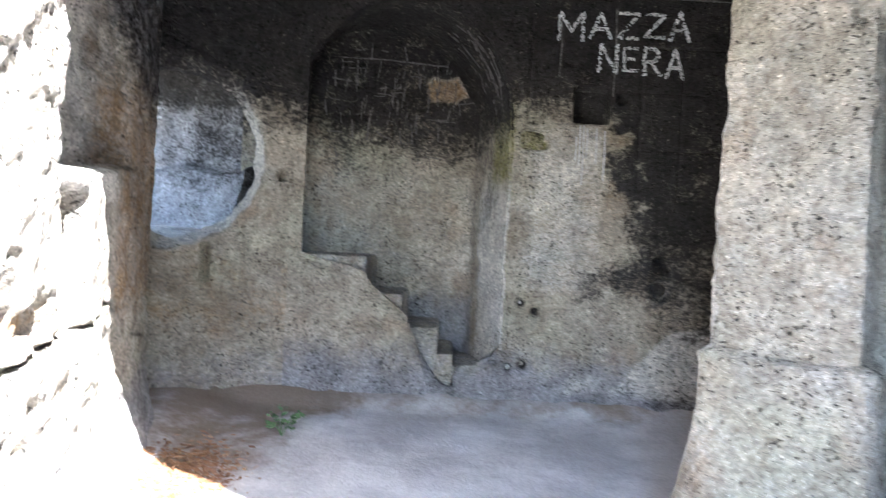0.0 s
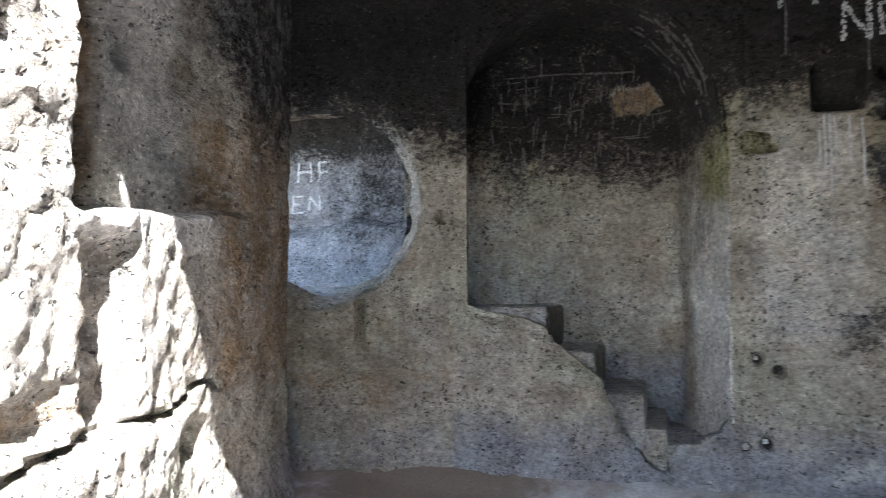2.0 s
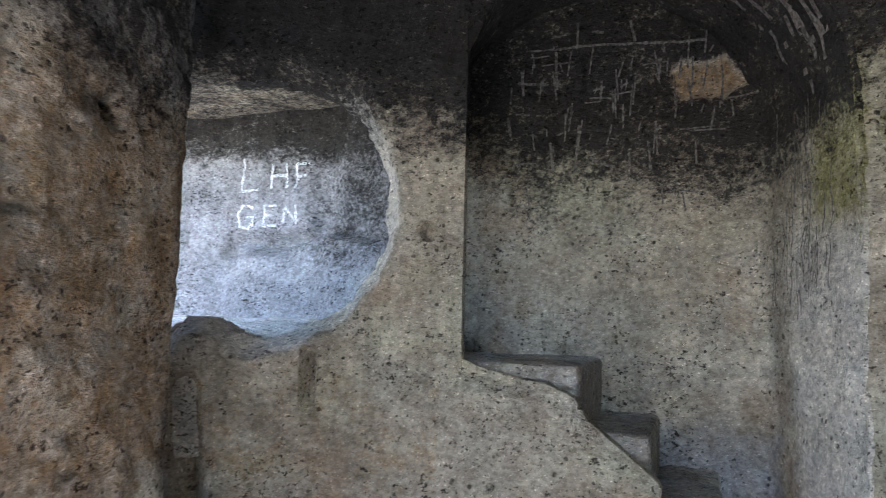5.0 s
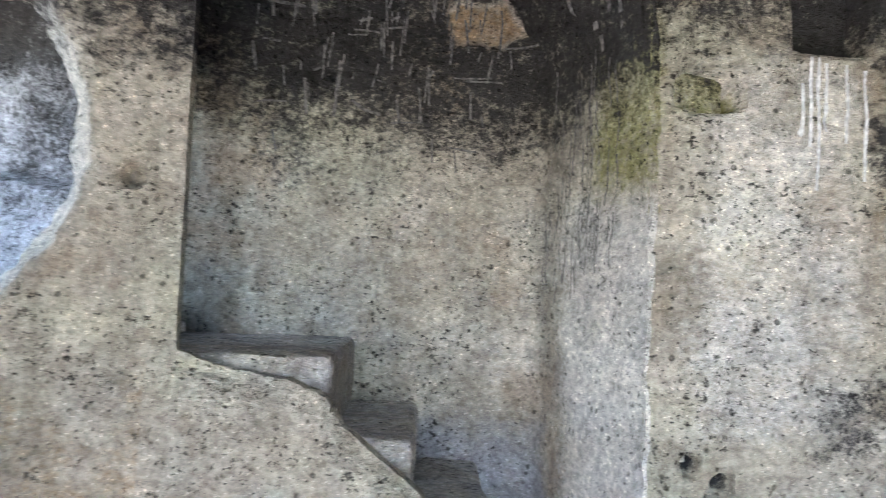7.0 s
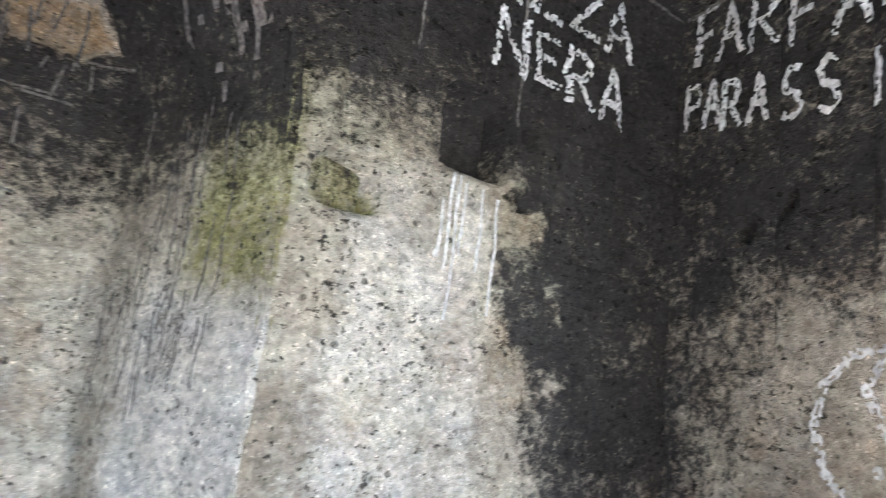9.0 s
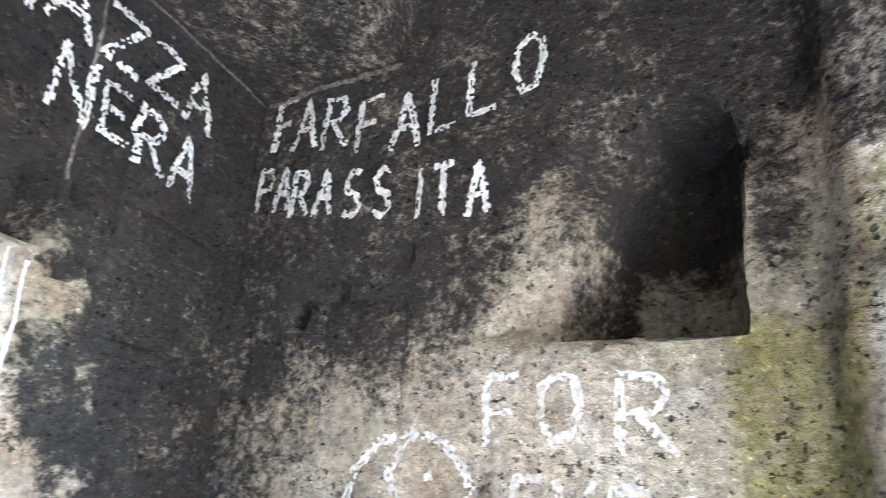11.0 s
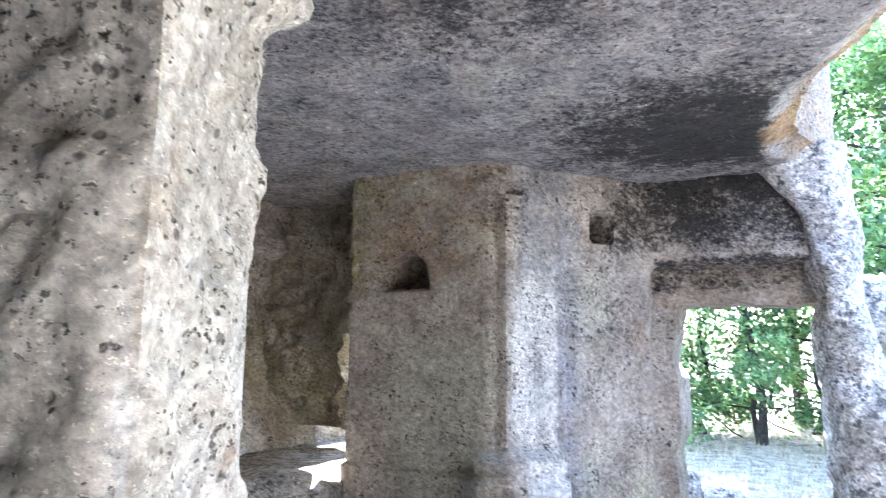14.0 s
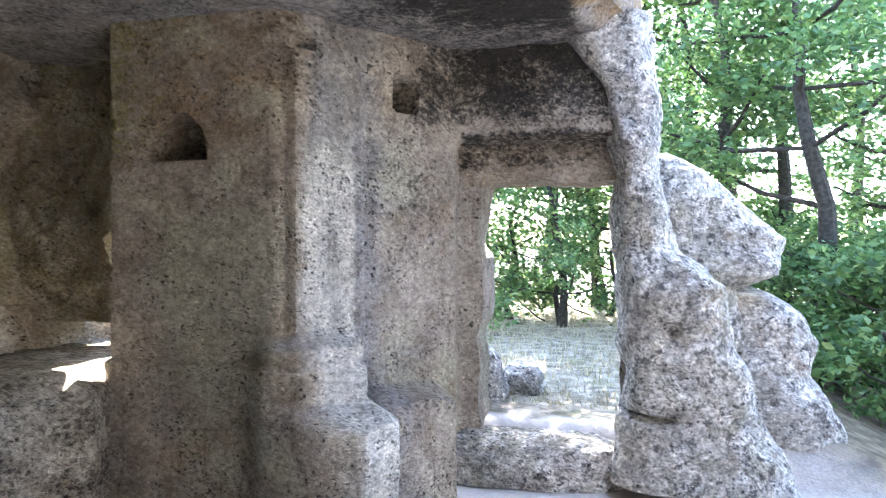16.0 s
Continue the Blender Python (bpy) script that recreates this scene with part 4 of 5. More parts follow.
# Lintel recess and arched niche get painted shade along with the porch's soot.
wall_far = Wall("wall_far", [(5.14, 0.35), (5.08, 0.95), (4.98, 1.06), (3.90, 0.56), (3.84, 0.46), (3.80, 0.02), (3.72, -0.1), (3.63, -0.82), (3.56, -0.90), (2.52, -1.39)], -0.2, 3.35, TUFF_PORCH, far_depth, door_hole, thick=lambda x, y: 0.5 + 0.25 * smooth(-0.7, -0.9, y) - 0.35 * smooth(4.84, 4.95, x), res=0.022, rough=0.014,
                stains={"soot_shade": lambda x, y, z: 0.34 * smooth(2.45, 2.85, z) * smooth(0.3, -0.5, y) + 0.42 * smooth(-0.2, -1.1, y) * smooth(2.4, 2.65, z) + 0.5 * smooth(-0.84, -0.9, y) * smooth(2.22, 2.34, z) * smooth(2.56, 2.50, z) + 0.4 * smooth(0.03, -0.02, np.maximum(sd_disc(x, z, 4.53, 2.27, 0.195, 0.27), 2.27 - z)) * (y > 0.5) + 0.22 * smooth(0.5, 0.6, y) * smooth(0.35, 0.0, np.hypot(x - 4.6, z - 1.6)) + 0.45 * smooth(0.35, 0.0, np.hypot(y - 0.45, (z - 2.9) * 0.6)) + 0.45 * smooth(0.6, 0.0, np.hypot(y + 0.5, (z - 2.1) * 0.6)),
                        "moss": lambda x, y, z: 0.5 * smooth(4.35, 4.95, x) * smooth(1.9, 2.5, z), "pale": lambda x, y, z: 0.62 * smooth(0.5, 0.4, y) * smooth(-0.02, 0.08, y) * smooth(2.6, 2.2, z),
                        "grey": lambda x, y, z: 0.22 + 0.4 * smooth(0.5, 0.3, y) * smooth(-0.3, 0.0, y), "ochre": lambda x, y, z: 0.4 * smooth(0.3, 0.5, y) * smooth(1.6, 2.6, z) + 0.35 * smooth(-0.8, -0.9, y) * smooth(2.1, 2.2, z)}, round_=0.03, seed=5)

# ---- boulders beside the doorway ----
E_, N_ = np.array((0.894, 0.447)), np.array((0.447, -0.894))


def boulder(name, label, sections, out, material, seed, dents=()):
    """Rough rock from sections (z, left, right, half depth), measured along the doorway's wall line, out metres beyond it."""
    zs = [s[0] for s in sections]
    nz, na = 90, 110
    z = np.linspace(zs[0], zs[-1], nz)
    a, b, dep = [np.interp(z, zs, [s[k] for s in sections]) for k in (1, 2, 3)]
    ang = np.linspace(0, 2 * np.pi, na, endpoint=False)
    ca, sa = np.cos(ang), np.sin(ang)
    ca, sa = np.sign(ca) * np.abs(ca) ** 0.7, np.sign(sa) * np.abs(sa) ** 0.7
    along = ((a + b) / 2)[:, None] + ((a - b) / 2)[:, None] * ca[None]
    deep = out + dep[:, None] * sa[None]
    k = (along - 2.6) / 0.894
    X, Y = 2.6 + k * E_[0] + deep * N_[0], -1.35 + k * E_[1] + deep * N_[1]
    Z = np.repeat(z[:, None], na, 1)
    p = np.stack([X, Y, Z], -1).reshape(-1, 3)
    c = np.stack([X.mean(1), Y.mean(1), z], -1)[:, None]
    v = p.reshape(nz, na, 3) - c
    ln = np.maximum(np.linalg.norm(v, axis=-1, keepdims=True), 0.02)
    bump = (0.10 * fbm(p, 1.8, 3, seed) + 0.05 * fbm(p, 7, 4, seed + 3)).reshape(nz, na, 1)
    for da, dz, rx, rz, dd in dents:
        bump = bump - (dd * np.exp(-(((along - da) / rx) ** 2 + ((Z - dz) / rz) ** 2) ** 2) * (sa[None] < 0))[..., None]
    p = (c + v * (1 + np.maximum(bump / ln, -0.6))).reshape(-1, 3)
    i = np.arange(nz * na).reshape(nz, na)
    j = np.roll(i, -1, 1)
    faces = np.stack([i[:-1], j[:-1], j[1:], i[1:]], -1).reshape(-1, 4).tolist()
    faces += [i[-1].tolist(), i[0][::-1].tolist()]
    if np.linalg.det(np.array([v[0, 1], [0, 0, 1], v[0, 0]])) > 0:
        faces = [f[::-1] for f in faces]
    ob = mesh_object(name, p, faces, material, attrs={"grey": np.full(len(p), 0.35), "pale": np.full(len(p), 0.35)})
    return tagged(ob, label, "rock")


boulder("rock_pillar", "pale grey lichen-covered rock pillar beside the doorway", [(0.1, 2.62, 1.55, 0.5), (0.4, 2.62, 1.68, 0.45), (0.75, 2.58, 1.80, 0.42), (1.43, 2.58, 1.99, 0.38), (1.70, 2.60, 2.27, 0.32), (2.3, 2.62, 2.32, 0.3), (2.77, 2.72, 2.36, 0.32), (3.3, 2.95, 2.40, 0.4)], 0.2, TUFF_LICHEN, 101, ((2.29, 1.14, 0.05, 0.06, 0.1), (2.45, 0.57, 0.16, 0.03, 0.12), (2.3, 0.88, 0.05, 0.04, 0.03)))
boulder("boulder", "large pale weathered boulder behind the rock pillar", [(0.6, 2.5, 1.75, 0.4), (1.39, 2.5, 1.80, 0.5), (1.5, 2.5, 1.55, 0.5), (1.77, 2.45, 1.52, 0.45), (2.05, 2.42, 1.76, 0.42), (2.27, 2.40, 1.97, 0.36), (2.38, 2.37, 2.15, 0.25), (2.43, 2.34, 2.24, 0.08)], 0.75, TUFF_LICHEN, 131)
boulder("boulder", "low grey weathered boulder beside the path", [(0.05, 2.2, 1.05, 0.5), (0.4, 2.2, 1.15, 0.5), (0.75, 2.1, 1.35, 0.45), (1.0, 2.05, 1.28, 0.42), (1.2, 2.0, 1.38, 0.4), (1.35, 1.95, 1.55, 0.3), (1.42, 1.9, 1.7, 0.1)], 0.85, TUFF_LICHEN, 161)
boulder("stone", "squared grey stone outside the doorway", [(0.25, 3.95, 3.45, 0.22), (0.72, 3.9, 3.48, 0.2), (0.80, 3.85, 3.52, 0.16)], 1.1, TUFF_LICHEN, 191)
boulder("stone", "squared grey stone outside the doorway", [(0.25, 3.5, 3.2, 0.18), (0.55, 3.48, 3.22, 0.17), (0.62, 3.44, 3.26, 0.12)], 1.5, TUFF_LICHEN, 195)
boulder("door_sill", "worn stone sill of the doorway", [(0.0, 3.9, 2.5, 0.45), (0.16, 3.85, 2.5, 0.42), (0.26, 3.78, 2.55, 0.30), (0.31, 3.6, 2.7, 0.12)], 0.30, TUFF_LICHEN, 181)

# ---- writing on the walls ----
GLYPHS = {"H": [[(0, 0), (0.03, 1)], [(1, 0), (0.97, 1)], [(0, 0.5), (1, 0.52)]], "M": [[(0, 0), (0.02, 1), (0.5, 0.35), (0.98, 1), (1, 0)]], "A": [[(0, 0), (0.5, 1), (1, 0)], [(0.2, 0.4), (0.8, 0.4)]], "Z": [[(0, 1), (1, 1), (0, 0), (1, 0)]],
          "N": [[(0, 0), (0.05, 1), (0.95, 0), (1, 1)]], "E": [[(0.9, 1), (0, 1), (0, 0), (1, 0)], [(0, 0.52), (0.7, 0.52)]], "R": [[(0, 0), (0.03, 1), (0.7, 0.95), (0.85, 0.72), (0.6, 0.52), (0.05, 0.5)], [(0.35, 0.5), (1, 0)]],
          "F": [[(0, 0), (0, 1), (0.9, 1)], [(0, 0.52), (0.7, 0.52)]], "L": [[(0.1, 1), (0.1, 0), (1, 0.05)]], "O": [[(0.5, 1), (0.12, 0.8), (0.05, 0.4), (0.35, 0), (0.75, 0.08), (0.97, 0.5), (0.85, 0.88), (0.5, 1)]],
          "P": [[(0, 0), (0.03, 1), (0.7, 0.95), (0.85, 0.72), (0.6, 0.5), (0.05, 0.48)]], "S": [[(0.9, 0.9), (0.45, 1), (0.1, 0.8), (0.25, 0.55), (0.8, 0.42), (0.9, 0.15), (0.5, 0), (0.05, 0.12)]],
          "I": [[(0.5, 1), (0.5, 0)]], "T": [[(0, 1), (1, 1)], [(0.5, 1), (0.5, 0)]], "G": [[(0.9, 0.9), (0.4, 1), (0.05, 0.6), (0.15, 0.1), (0.6, 0), (0.95, 0.15), (0.95, 0.5), (0.55, 0.5)]],
          "B": [[(0, 0), (0.03, 1), (0.7, 0.95), (0.75, 0.65), (0.05, 0.52), (0.85, 0.42), (0.85, 0.1), (0, 0)]], "V": [[(0, 1), (0.45, 0), (1, 1)]]}


def stroke(wall, points, width, rng, worn):
    """A brushed line along points (s, z) that follows the wall's surface."""
    pts = []
    for (a, b), (c, d) in zip(points, points[1:]):
        n = max(2, int(math.hypot(c - a, d - b) / 0.012))
        pts += [(a + (c - a) * i / n, b + (d - b) * i / n) for i in range(n)]
    pts.append(points[-1])
    verts, faces = [], []
    for i, (s, z) in enumerate(pts):
        a, b = pts[max(0, i - 1)], pts[min(len(pts) - 1, i + 1)]
        dx, dz = b[0] - a[0], b[1] - a[1]
        ln = math.hypot(dx, dz) or 1
        w = width * (0.5 + 0.16 * rng.uniform(-1, 1))
        for k in (-1, -0.33, 0.33, 1):
            verts.append(wall.at(s - dz / ln * w * k, z + dx / ln * w * k, 0.005))
    for i in range(len(pts) - 1):
        for k in range(3):
            if rng.random() > worn:
                faces.append([4 * i + k, 4 * i + k + 4, 4 * i + k + 5, 4 * i + k + 1])
    return verts, faces


def graffiti(name, label, wall, letters, width, material, seed, worn=0.12):
    """letters: (character, s, z, width, height, lean)."""
    rng = random.Random(seed)
    root = tagged(new(name), label, "graffiti")
    for ch, s0, z0, w, h, lean, *other in letters:
        verts, faces = [], []
        for line in GLYPHS[ch]:
            pts = [(s0 + w * x + lean * h * y, z0 + h * y) for x, y in line]
            v, f = stroke(wall, pts, width, rng, worn)
            faces += [[k + len(verts) for k in q] for q in f]
            verts += v
        mesh_object("letter", np.array(verts), faces, other[0] if other else material, root, sharp=0)
    return root


def sx(wall, x, y=None):
    return wall.s_of(x, wall.y.mean() if y is None else y)


BS = lambda x: x + 1.30
graffiti("wall_writing", "white painted words MAZZA NERA on sooty rock wall", wall_north,
         [("M", BS(0.88), 3.30, 0.20, 0.25, 0.02), ("A", BS(1.14), 3.33, 0.18, 0.22, 0.0), ("Z", BS(1.38), 3.35, 0.17, 0.21, 0.0), ("Z", BS(1.60), 3.37, 0.17, 0.19, 0.0), ("A", BS(1.81), 3.34, 0.17, 0.25, 0.0),
          ("N", BS(1.23), 3.05, 0.15, 0.25, 0.0), ("E", BS(1.44), 3.08, 0.13, 0.19, 0.0), ("R", BS(1.61), 3.04, 0.14, 0.24, 0.0), ("A", BS(1.79), 3.02, 0.15, 0.25, 0.0)], 0.03, PAINT, 3, 0.27)


def on_right(y):
    return wall_right.s[np.argmin(np.where(wall_right.x > 1.6, np.abs(wall_right.y - y), 9) + np.where(wall_right.y < 3.4, 9, 0))]


graffiti("wall_writing", "white painted words FARFALLO PARASSITA on sooty wall", wall_right,
         [(ch, on_right(y), z, 0.13, 0.25, 0.03, m) for ch, y, z, m in zip("FARFALLO", (5.74, 5.60, 5.44, 5.24, 5.07, 4.90, 4.72, 4.53), (3.43, 3.40, 3.37, 3.31, 3.28, 3.32, 3.35, 3.39), (CHALK, CHALK, PAINT, CHALK, PAINT, PAINT, PAINT, PAINT))]
         + [(ch, on_right(y), z, 0.09, 0.21, 0.03, m) for ch, y, z, m in zip("PARASSITA", (5.78, 5.68, 5.57, 5.43, 5.29, 5.13, 4.96, 4.85, 4.71), (3.13, 3.11, 3.07, 3.05, 3.02, 3.0, 2.96, 2.95, 2.93), (CHALK, CHALK, PAINT, CHALK, PAINT, CHALK, PAINT, CHALK, PAINT))], 0.028, PAINT, 5, 0.2)
graffiti("wall_writing", "worn white painted words FOR EVER below a niche", wall_right,
         [("F", on_right(4.60), 2.12, 0.13, 0.22, 0.0), ("O", on_right(4.42), 2.14, 0.15, 0.20, 0.0, CHALK), ("R", on_right(4.18), 2.10, 0.16, 0.23, 0.0), ("E", on_right(4.50), 1.84, 0.10, 0.19, 0.0, CHALK), ("V", on_right(4.36), 1.86, 0.12, 0.17, 0.0, CHALK), ("E", on_right(4.20), 1.84, 0.11, 0.17, 0.0), ("R", on_right(4.05), 1.80, 0.14, 0.19, 0.0)], 0.029, PAINT, 7, 0.2)


def drawing(name, label, wall, lines, width, material, seed, worn):
    rng = random.Random(seed)
    root = tagged(new(name), label, "graffiti")
    for line in lines:
        v, f = stroke(wall, line, width, rng, worn)
        mesh_object("line", np.array(v), f, material, root, sharp=0)
    return root


c0, c1 = on_right(4.88), 1.90
ring = [(c0 + 0.26 * math.cos(a / 12 * math.tau), c1 + 0.27 * math.sin(a / 12 * math.tau)) for a in range(13)]
curl = [(c0 + 0.02, c1 + 0.26), (c0 - 0.09, c1 + 0.14), (c0 - 0.03, c1 + 0.02), (c0 + 0.05, c1 - 0.1), (c0 - 0.02, c1 - 0.25)]
dots = [[(c0 + 0.04 + dx, c1 + dz), (c0 + 0.07 + dx, c1 + dz + 0.01)] for dx, dz in ((0.02, 0.12), (-0.1, -0.12))]
drawing("wall_drawing", "faded chalk circle with a curling line inside", wall_right, [ring, curl] + dots, 0.032, CHALK, 9, 0.3)
ws = wall_side_room
graffiti("wall_writing", "white chalk letters on the side room wall", ws,
         [("L", ws.s_of(-3.78, 7.6), 2.66, 0.18, 0.29, 0.0), ("H", ws.s_of(-3.48, 7.6), 2.68, 0.15, 0.21, 0.0), ("F", ws.s_of(-3.24, 7.6), 2.67, 0.14, 0.21, 0.0),
          ("G", ws.s_of(-3.81, 7.6), 2.34, 0.17, 0.20, 0.0, CHALK), ("E", ws.s_of(-3.56, 7.6), 2.36, 0.13, 0.17, 0.0, CHALK), ("N", ws.s_of(-3.36, 7.6), 2.38, 0.14, 0.15, 0.0, CHALK)], 0.022, PAINT, 11, 0.2)


drawing("scratched_lines", "pale scratched lines on the sooty recess wall", wall_recess, [list(line) for line in (
    ((1.26, 2.84), (1.25, 2.68), (1.24, 2.54)),
    ((0.92, 3.35), (1.45, 3.34), (2.01, 3.3)),
    ((1.11, 3.33), (1.12, 3.08)),
    ((1.25, 3.5), (1.25, 3.33)),
    ((1.4, 3.11), (1.39, 2.98)),
    ((1.57, 3.48), (1.6, 3.34)),
    ((1.33, 2.63), (1.4, 2.58), (1.48, 2.56)),
    ((1.34, 3.43), (1.41, 3.42)),
    ((0.87, 3.14), (1.07, 3.11)),
    ((1.76, 3.33), (1.77, 3.25)),
    ((2.24, 3.37), (2.38, 3.23), (2.42, 3.07)),
    ((2.4, 2.98), (2.46, 2.76), (2.48, 2.55)),
    ((2.36, 3.45), (2.49, 3.27)),
    ((1.08, 2.74), (1.1, 2.55)),
    ((1.56, 2.64), (1.58, 2.52)))], 0.016, CHALK_FAINT, 13, 0.0)
srng = random.Random(21)
marks = []
for _ in range(90):
    ms, mz, ml = srng.uniform(0.8, 2.15), srng.triangular(2.3, 3.45, 3.2), srng.uniform(0.04, 0.2)
    marks.append([(ms, mz), (ms + srng.uniform(-0.03, 0.03), mz - ml)] if srng.random() < 0.75 else [(ms, mz), (ms + ml, mz + srng.uniform(-0.02, 0.02))])
drawing("scratched_lines", "fine pale scratches all over the sooty recess wall", wall_recess, marks, 0.010, CHALK_FAINT, 22, 0.0)


class VaultSkin:
    """The inner face of the vault, addressed by (depth, arc length)."""

    def at(self, s, z, off=0.004):
        i, j = int(np.clip(z / math.pi * 89, 0, 89)), int(np.clip((s - 5.93) / 1.02 * 35, 0, 35))
        return v_in[i, j] - v_n[i, j] * (off + 0.004)


arcs = []
for _ in range(46):
    ay, a0 = srng.uniform(5.96, 6.5), srng.uniform(0.05, 0.9)
    arcs.append([(ay, a0), (ay + srng.uniform(-0.03, 0.03), a0 + srng.uniform(0.1, 0.45))])
drawing("chisel_marks", "curving pale chisel marks along the arch's reveal", VaultSkin(), arcs, 0.007, CHALK_FAINT, 24, 0.0)
reveal = []
for _ in range(60):
    rs, rz = srng.uniform(2.42, 3.05), srng.uniform(1.6, 2.55)
    reveal.append([(rs, rz), (rs + srng.uniform(-0.01, 0.01), rz + srng.uniform(0.06, 0.3))])
drawing("chisel_marks", "upright pale chisel marks on the recess's side", wall_recess, reveal, 0.008, CHALK_FAINT, 26, 0.0)
joints = [[(BS(x), za), (BS(x + 0.01), (za + zb) / 2), (BS(x), zb)] for x, za, zb in ((0.90, 3.0, 3.5), (1.36, 2.85, 3.6))] + [[(BS(1.2), 3.69), (BS(1.8), 3.70), (BS(2.33), 3.69)]]
drawing("joint_lines", "thin pale joints between sooty cut blocks", wall_north, joints, 0.014, CHALK_FAINT, 28, 0.0)
drips = [[(BS(x), z), (BS(x + 0.004), z - ln * 0.5), (BS(x), z - ln)] for x, z, ln in ((1.10, 2.60, 0.34), (1.13, 2.60, 0.5), (1.16, 2.58, 0.26), (1.24, 2.58, 0.3), (1.31, 2.56, 0.42), (1.07, 2.5, 0.2))]
drawing("drip_stains", "whitish drips running down below the beam socket", wall_north, drips, 0.013, CHALK, 29, 0.0)
drawing("joint_lines", "pale worn edges in the sooty corner", wall_right, [[(on_right(5.80), 3.69), (on_right(5.4), 3.70), (on_right(5.05), 3.69)]], 0.026, CHALK_FAINT, 30, 0.0)

# ---- plants ----
def leaf_cloud(centres, radii, count, size, rng):
    """Folded leaves scattered in ellipsoids; returns vertices and faces."""
    centres, radii = np.array(centres), np.array(radii)
    vol = radii.prod(1)
    pick = rng.choice(len(centres), count, p=vol / vol.sum())
    d = rng.normal(size=(count, 3))
    d /= np.linalg.norm(d, axis=1, keepdims=True)
    p = centres[pick] + d * radii[pick] * (rng.random((count, 1)) ** 0.5)
    a = rng.normal(size=(count, 3)) * (1, 1, 0.5)
    a /= np.linalg.norm(a, axis=1, keepdims=True)
    b = np.cross(a, rng.normal(size=(count, 3)))
    b /= np.linalg.norm(b, axis=1, keepdims=True)
    n = np.cross(a, b)
    s = size * (0.6 + 0.8 * rng.random((count, 1)))
    v = np.stack([p - a * s, p - b * s * 0.55 + n * s * 0.2, p + a * s, p + b * s * 0.55 + n * s * 0.2], 1).reshape(-1, 3)
    k = np.arange(count)[:, None] * 4
    f = np.concatenate([k + [0, 1, 2], k + [0, 2, 3]])
    return v, f


def limb(pts, radii, sides=8):
    verts, faces = [], []
    for i, (p, r) in enumerate(zip(pts, radii)):
        p = Vector(p)
        d = (Vector(pts[min(i + 1, len(pts) - 1)]) - Vector(pts[max(i - 1, 0)])).normalized()
        u = d.orthogonal().normalized()
        w = d.cross(u)
        verts += [tuple(p + (u * math.cos(k / sides * math.tau) + w * math.sin(k / sides * math.tau)) * r) for k in range(sides)]
    for i in range(len(pts) - 1):
        for k in range(sides):
            faces.append([i * sides + k, i * sides + (k + 1) % sides, (i + 1) * sides + (k + 1) % sides, (i + 1) * sides + k])
    faces += [list(range(sides))[::-1], [(len(pts) - 1) * sides + k for k in range(sides)]]
    return verts, faces


def tree(x, y, height, spread, seed, leaves, size=0.07, low=0.3, trunk_r=0.13, name="tree", label="slender green deciduous tree in the wood"):
    rng = np.random.default_rng(seed)
    z0 = float(ground_height(np.array([[x]]), np.array([[y]]))[0, 0]) - 0.1
    root = tagged(new(name), label, name)
    root.location = (x, y, z0)
    lean = rng.uniform(-0.12, 0.12, 2)
    n = 9
    pts = [(lean[0] * height * (i / n) ** 1.5 + 0.06 * math.sin(i * 1.7 + seed), lean[1] * height * (i / n) ** 1.5 + 0.06 * math.cos(i * 1.3 + seed), height * i / n) for i in range(n + 1)]
    v, f = limb(pts, [trunk_r * (1 - 0.85 * i / n) + (0.05 if i == 0 else 0) for i in range(n + 1)])
    mesh_object("trunk", v, f, BARK, root)
    centres, radii = [], []
    for k in range(16):
        h = low + (1 - low) * (k + 0.5) / 16
        i = min(n - 1, int(h * n))
        base = Vector(pts[i])
        ang = k * 2.4 + rng.uniform(-0.5, 0.5)
        ln = spread * (0.5 + 0.6 * rng.random()) * (1.1 - 0.55 * h)
        tip = base + Vector((math.cos(ang) * ln, math.sin(ang) * ln, ln * rng.uniform(0.1, 0.6)))
        midp = base.lerp(tip, 0.5) + Vector((0, 0, -0.08 * ln))
        v, f = limb([tuple(base), tuple(midp), tuple(tip)], [trunk_r * 0.4 * (1.1 - h), trunk_r * 0.22, 0.012], 6)
        mesh_object("branch", v, f, BARK, root)
        for _ in range(4):
            q = base.lerp(tip, rng.uniform(0.45, 1.1))
            centres.append((q.x + rng.normal() * 0.25 * spread * 0.5, q.y + rng.normal() * 0.25 * spread * 0.5, q.z + rng.normal() * 0.2))
            r = spread * rng.uniform(0.12, 0.3)
            radii.append((r, r, r * 0.55))
    v, f = leaf_cloud(centres, radii, leaves, size, rng)
    tagged(mesh_object("crown", v, f, LEAF, root, sharp=0), kind="stuff")
    return root


def toward(heading, dist):
    a = radians(heading)
    return 0.4 + dist * math.sin(a), 3.3 - dist * -math.cos(a)


for k, (hd, dist, h, sp) in enumerate([(174, 10.5, 6.5, 2.0), (169.5, 9.0, 6.0, 1.9), (166, 12, 7.5, 2.2), (163, 10, 6.2, 2.0), (160, 13, 8.0, 2.3), (156.5, 11.5, 7.0, 2.2), (153, 14, 8.2, 2.6), (149, 16, 8.6, 2.6), (144, 15, 8.0, 2.5),
                                       (139, 17, 8.8, 2.6), (134, 15.5, 8.0, 2.5), (128, 18, 9.0, 2.8), (171, 16, 9.0, 2.6), (163, 17, 9.5, 2.6), (157, 19, 10, 2.8), (178, 14, 8.0, 2.4)]):
    x, y = toward(hd, dist)
    tree(x, y, h, sp, 200 + k, 6800, 0.05, 0.42 if hd > 162 else 0.28, 0.13 if hd > 162 else 0.12)
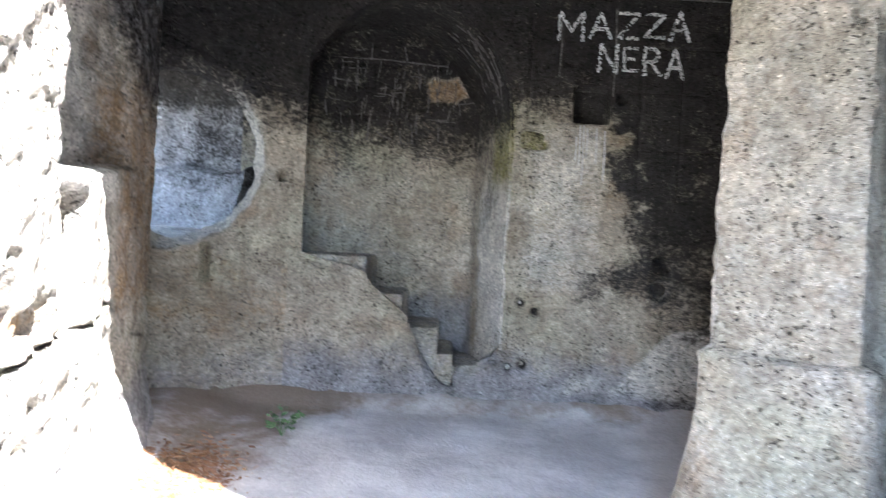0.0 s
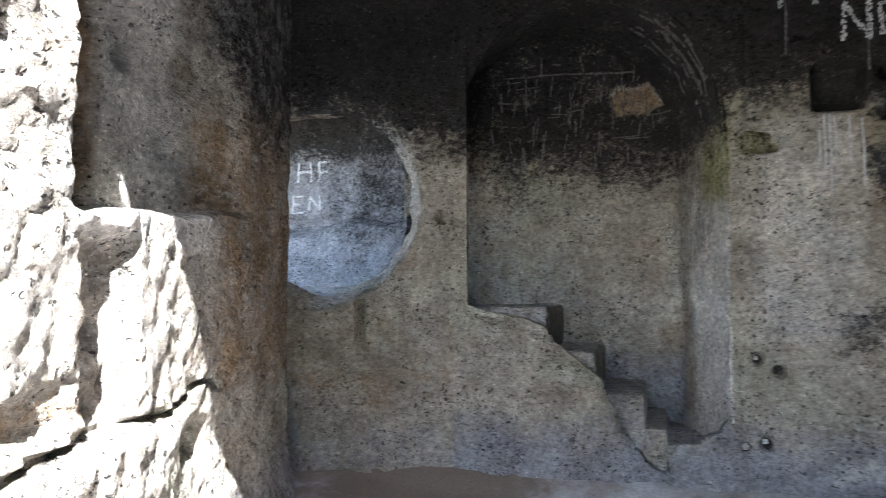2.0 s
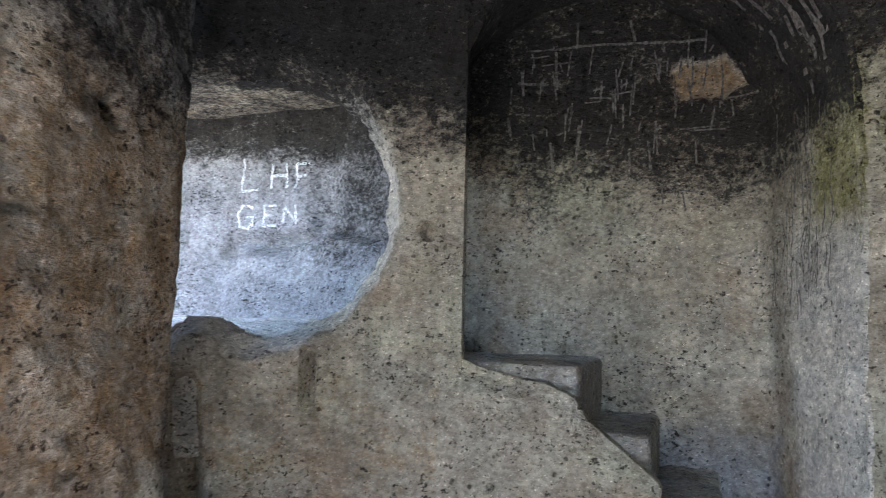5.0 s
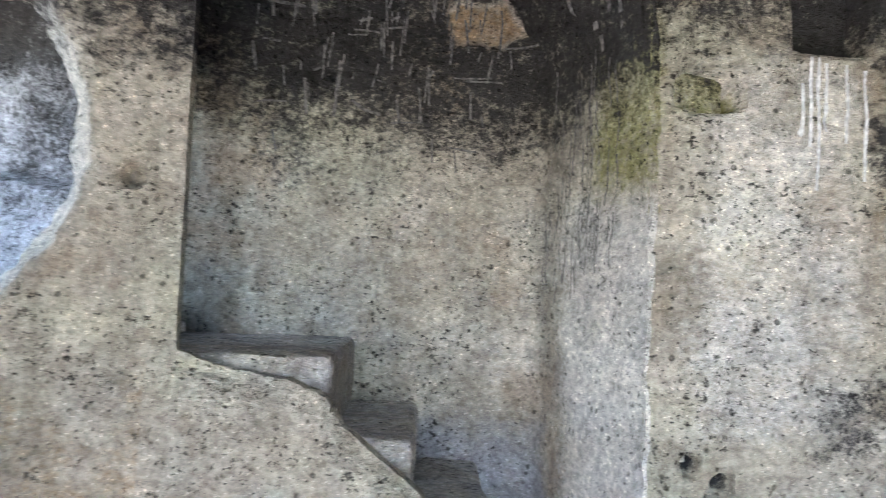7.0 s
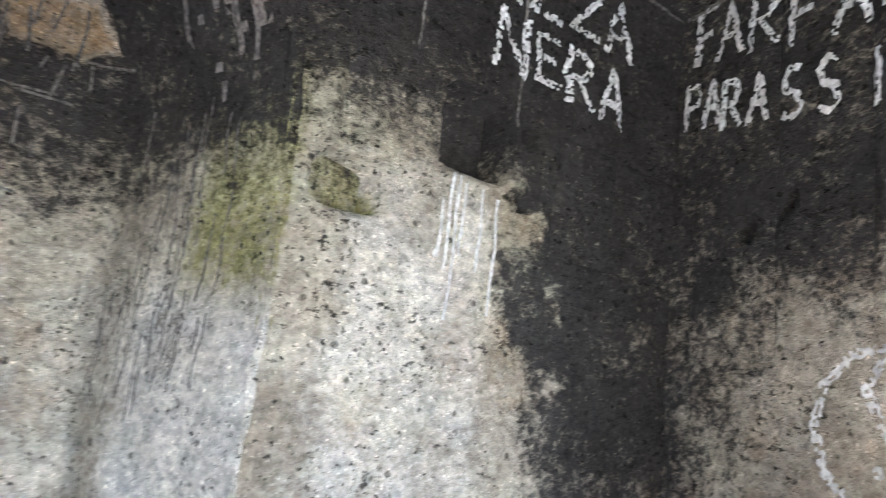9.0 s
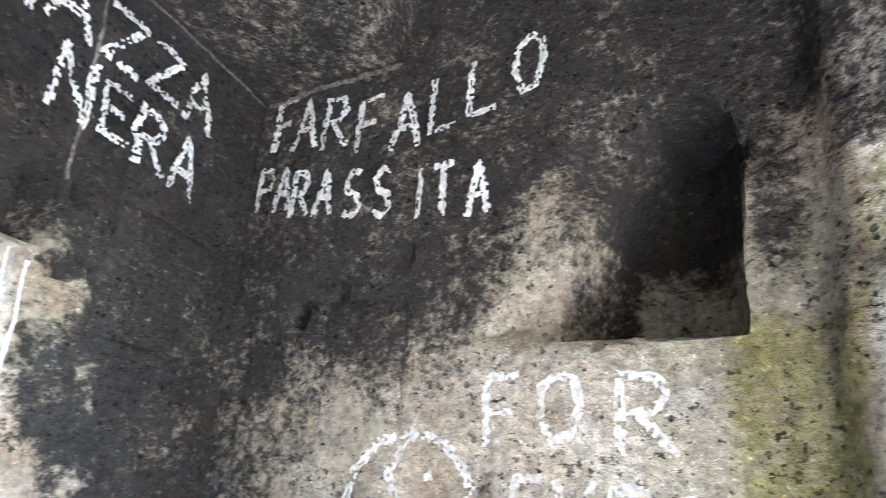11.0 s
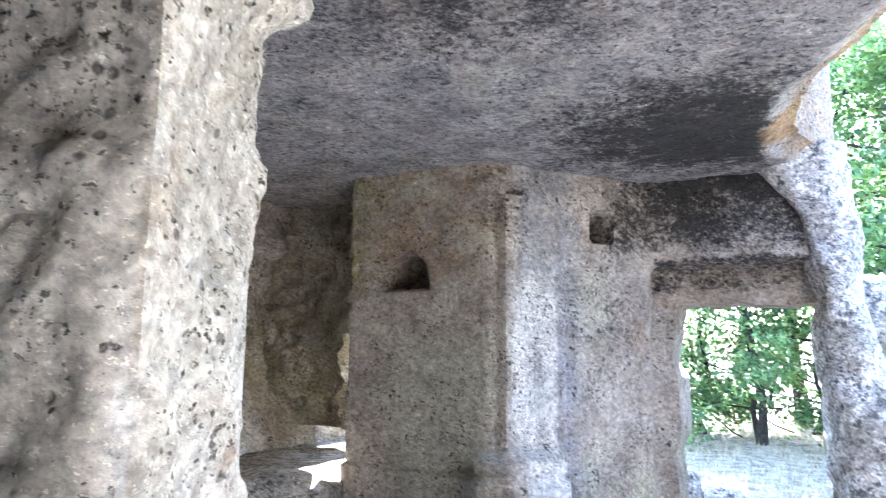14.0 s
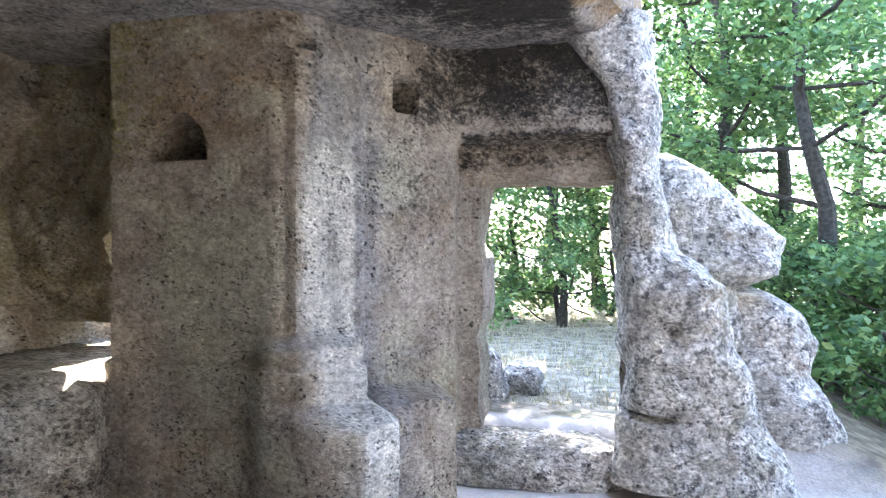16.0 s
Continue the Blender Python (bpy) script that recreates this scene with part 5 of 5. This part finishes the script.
tree(5.9, -6.3, 7.2, 2.3, 260, 9000, 0.05, 0.5, 0.05)
for k, (hd, dist, h, sp) in enumerate([(150, 11.5, 2.6, 1.6), (146, 12, 3.0, 1.8), (142, 11.5, 2.6, 1.7), (154, 12.5, 2.7, 1.7), (138, 13, 3.2, 1.9), (167, 13, 2.4, 1.7), (161, 13.5, 2.4, 1.7), (172, 12.5, 2.2, 1.6), (133, 13, 3.0, 1.9), (170, 8.6, 1.5, 1.2), (174, 8.0, 1.7, 1.3), (178, 8.8, 1.8, 1.4), (166.5, 9.6, 1.4, 1.2)]):
    x, y = toward(hd, dist)
    tree(x, y, h, sp, 300 + k, 5200, 0.045, 0.04, 0.05, "bush", "leafy green bush at the wood's edge")


def weed(x, y, seed):
    rng = np.random.default_rng(seed)
    z0 = float(ground_height(np.array([[x]]), np.array([[y]]))[0, 0])
    root = tagged(new("weed"), "small green weed growing from the cave floor", "plant")
    root.location = (x, y, z0)
    for k in range(9):
        a = k * 2.4
        ln = rng.uniform(0.10, 0.20)
        tip = (math.cos(a) * ln * 0.7, math.sin(a) * ln * 0.7, ln * rng.uniform(0.5, 1.0))
        v, f = limb([(0, 0, -0.01), (tip[0] * 0.4, tip[1] * 0.4, tip[2] * 0.7), tip], [0.004, 0.003, 0.002], 5)
        mesh_object("stem", v, f, LEAF_BLUE, root)
        v, f = leaf_cloud([tip, (tip[0] * 0.7, tip[1] * 0.7, tip[2] * 0.8)], [(0.035, 0.035, 0.025)] * 2, 10, 0.022, rng)
        mesh_object("leaf", v, f, LEAF_BLUE, root, sharp=0)


weed(-1.07, 4.9, 5)
rng = np.random.default_rng(8)
n = 1700
lx, ly = -1.5 + rng.normal(size=n) * 0.15, 4.1 + rng.normal(size=n) * 0.24
lz = ground_height(lx[None], ly[None])[0]
v, f = leaf_cloud([(0, 0, 0)], [(0.001, 0.001, 0.001)], n, 0.028, rng)
v = v.reshape(n, 4, 3) * (1, 1, 0.35) + np.stack([lx, ly, lz + 0.012], -1)[:, None]
tagged(mesh_object("leaf_litter", v.reshape(-1, 3), f, DEAD_LEAF, sharp=0), "heap of dry brown leaves in the corner", "leaves", kind="stuff")

# dry grass beyond the doorway
n = 45000
gx_, gy_ = 2.6 + rng.random(n) * 8.5, -1.9 - rng.random(n) * 8.5
ok = ((gx_ - 2.6) * 0.447 - (gy_ + 1.35) * 0.894 > 0.9)
gx_, gy_ = gx_[ok], gy_[ok]
n = len(gx_)
gz_ = ground_height(gx_[None], gy_[None])[0]
a = rng.random(n) * math.tau
hgt = 0.025 + 0.08 * rng.random(n) ** 2
base = np.stack([gx_, gy_, gz_ - 0.01], -1)
side = np.stack([np.cos(a), np.sin(a), 0 * a], -1) * 0.006
tipv = base + np.stack([np.sin(a) * hgt * 0.5, -np.cos(a) * hgt * 0.5, hgt], -1)
v = np.stack([base - side, base + side, tipv], 1).reshape(-1, 3)
f = np.arange(3 * n).reshape(n, 3)
tagged(mesh_object("dry_grass", v, f, GRASS, sharp=0), "sparse dry grass along the path", "grass", kind="stuff")
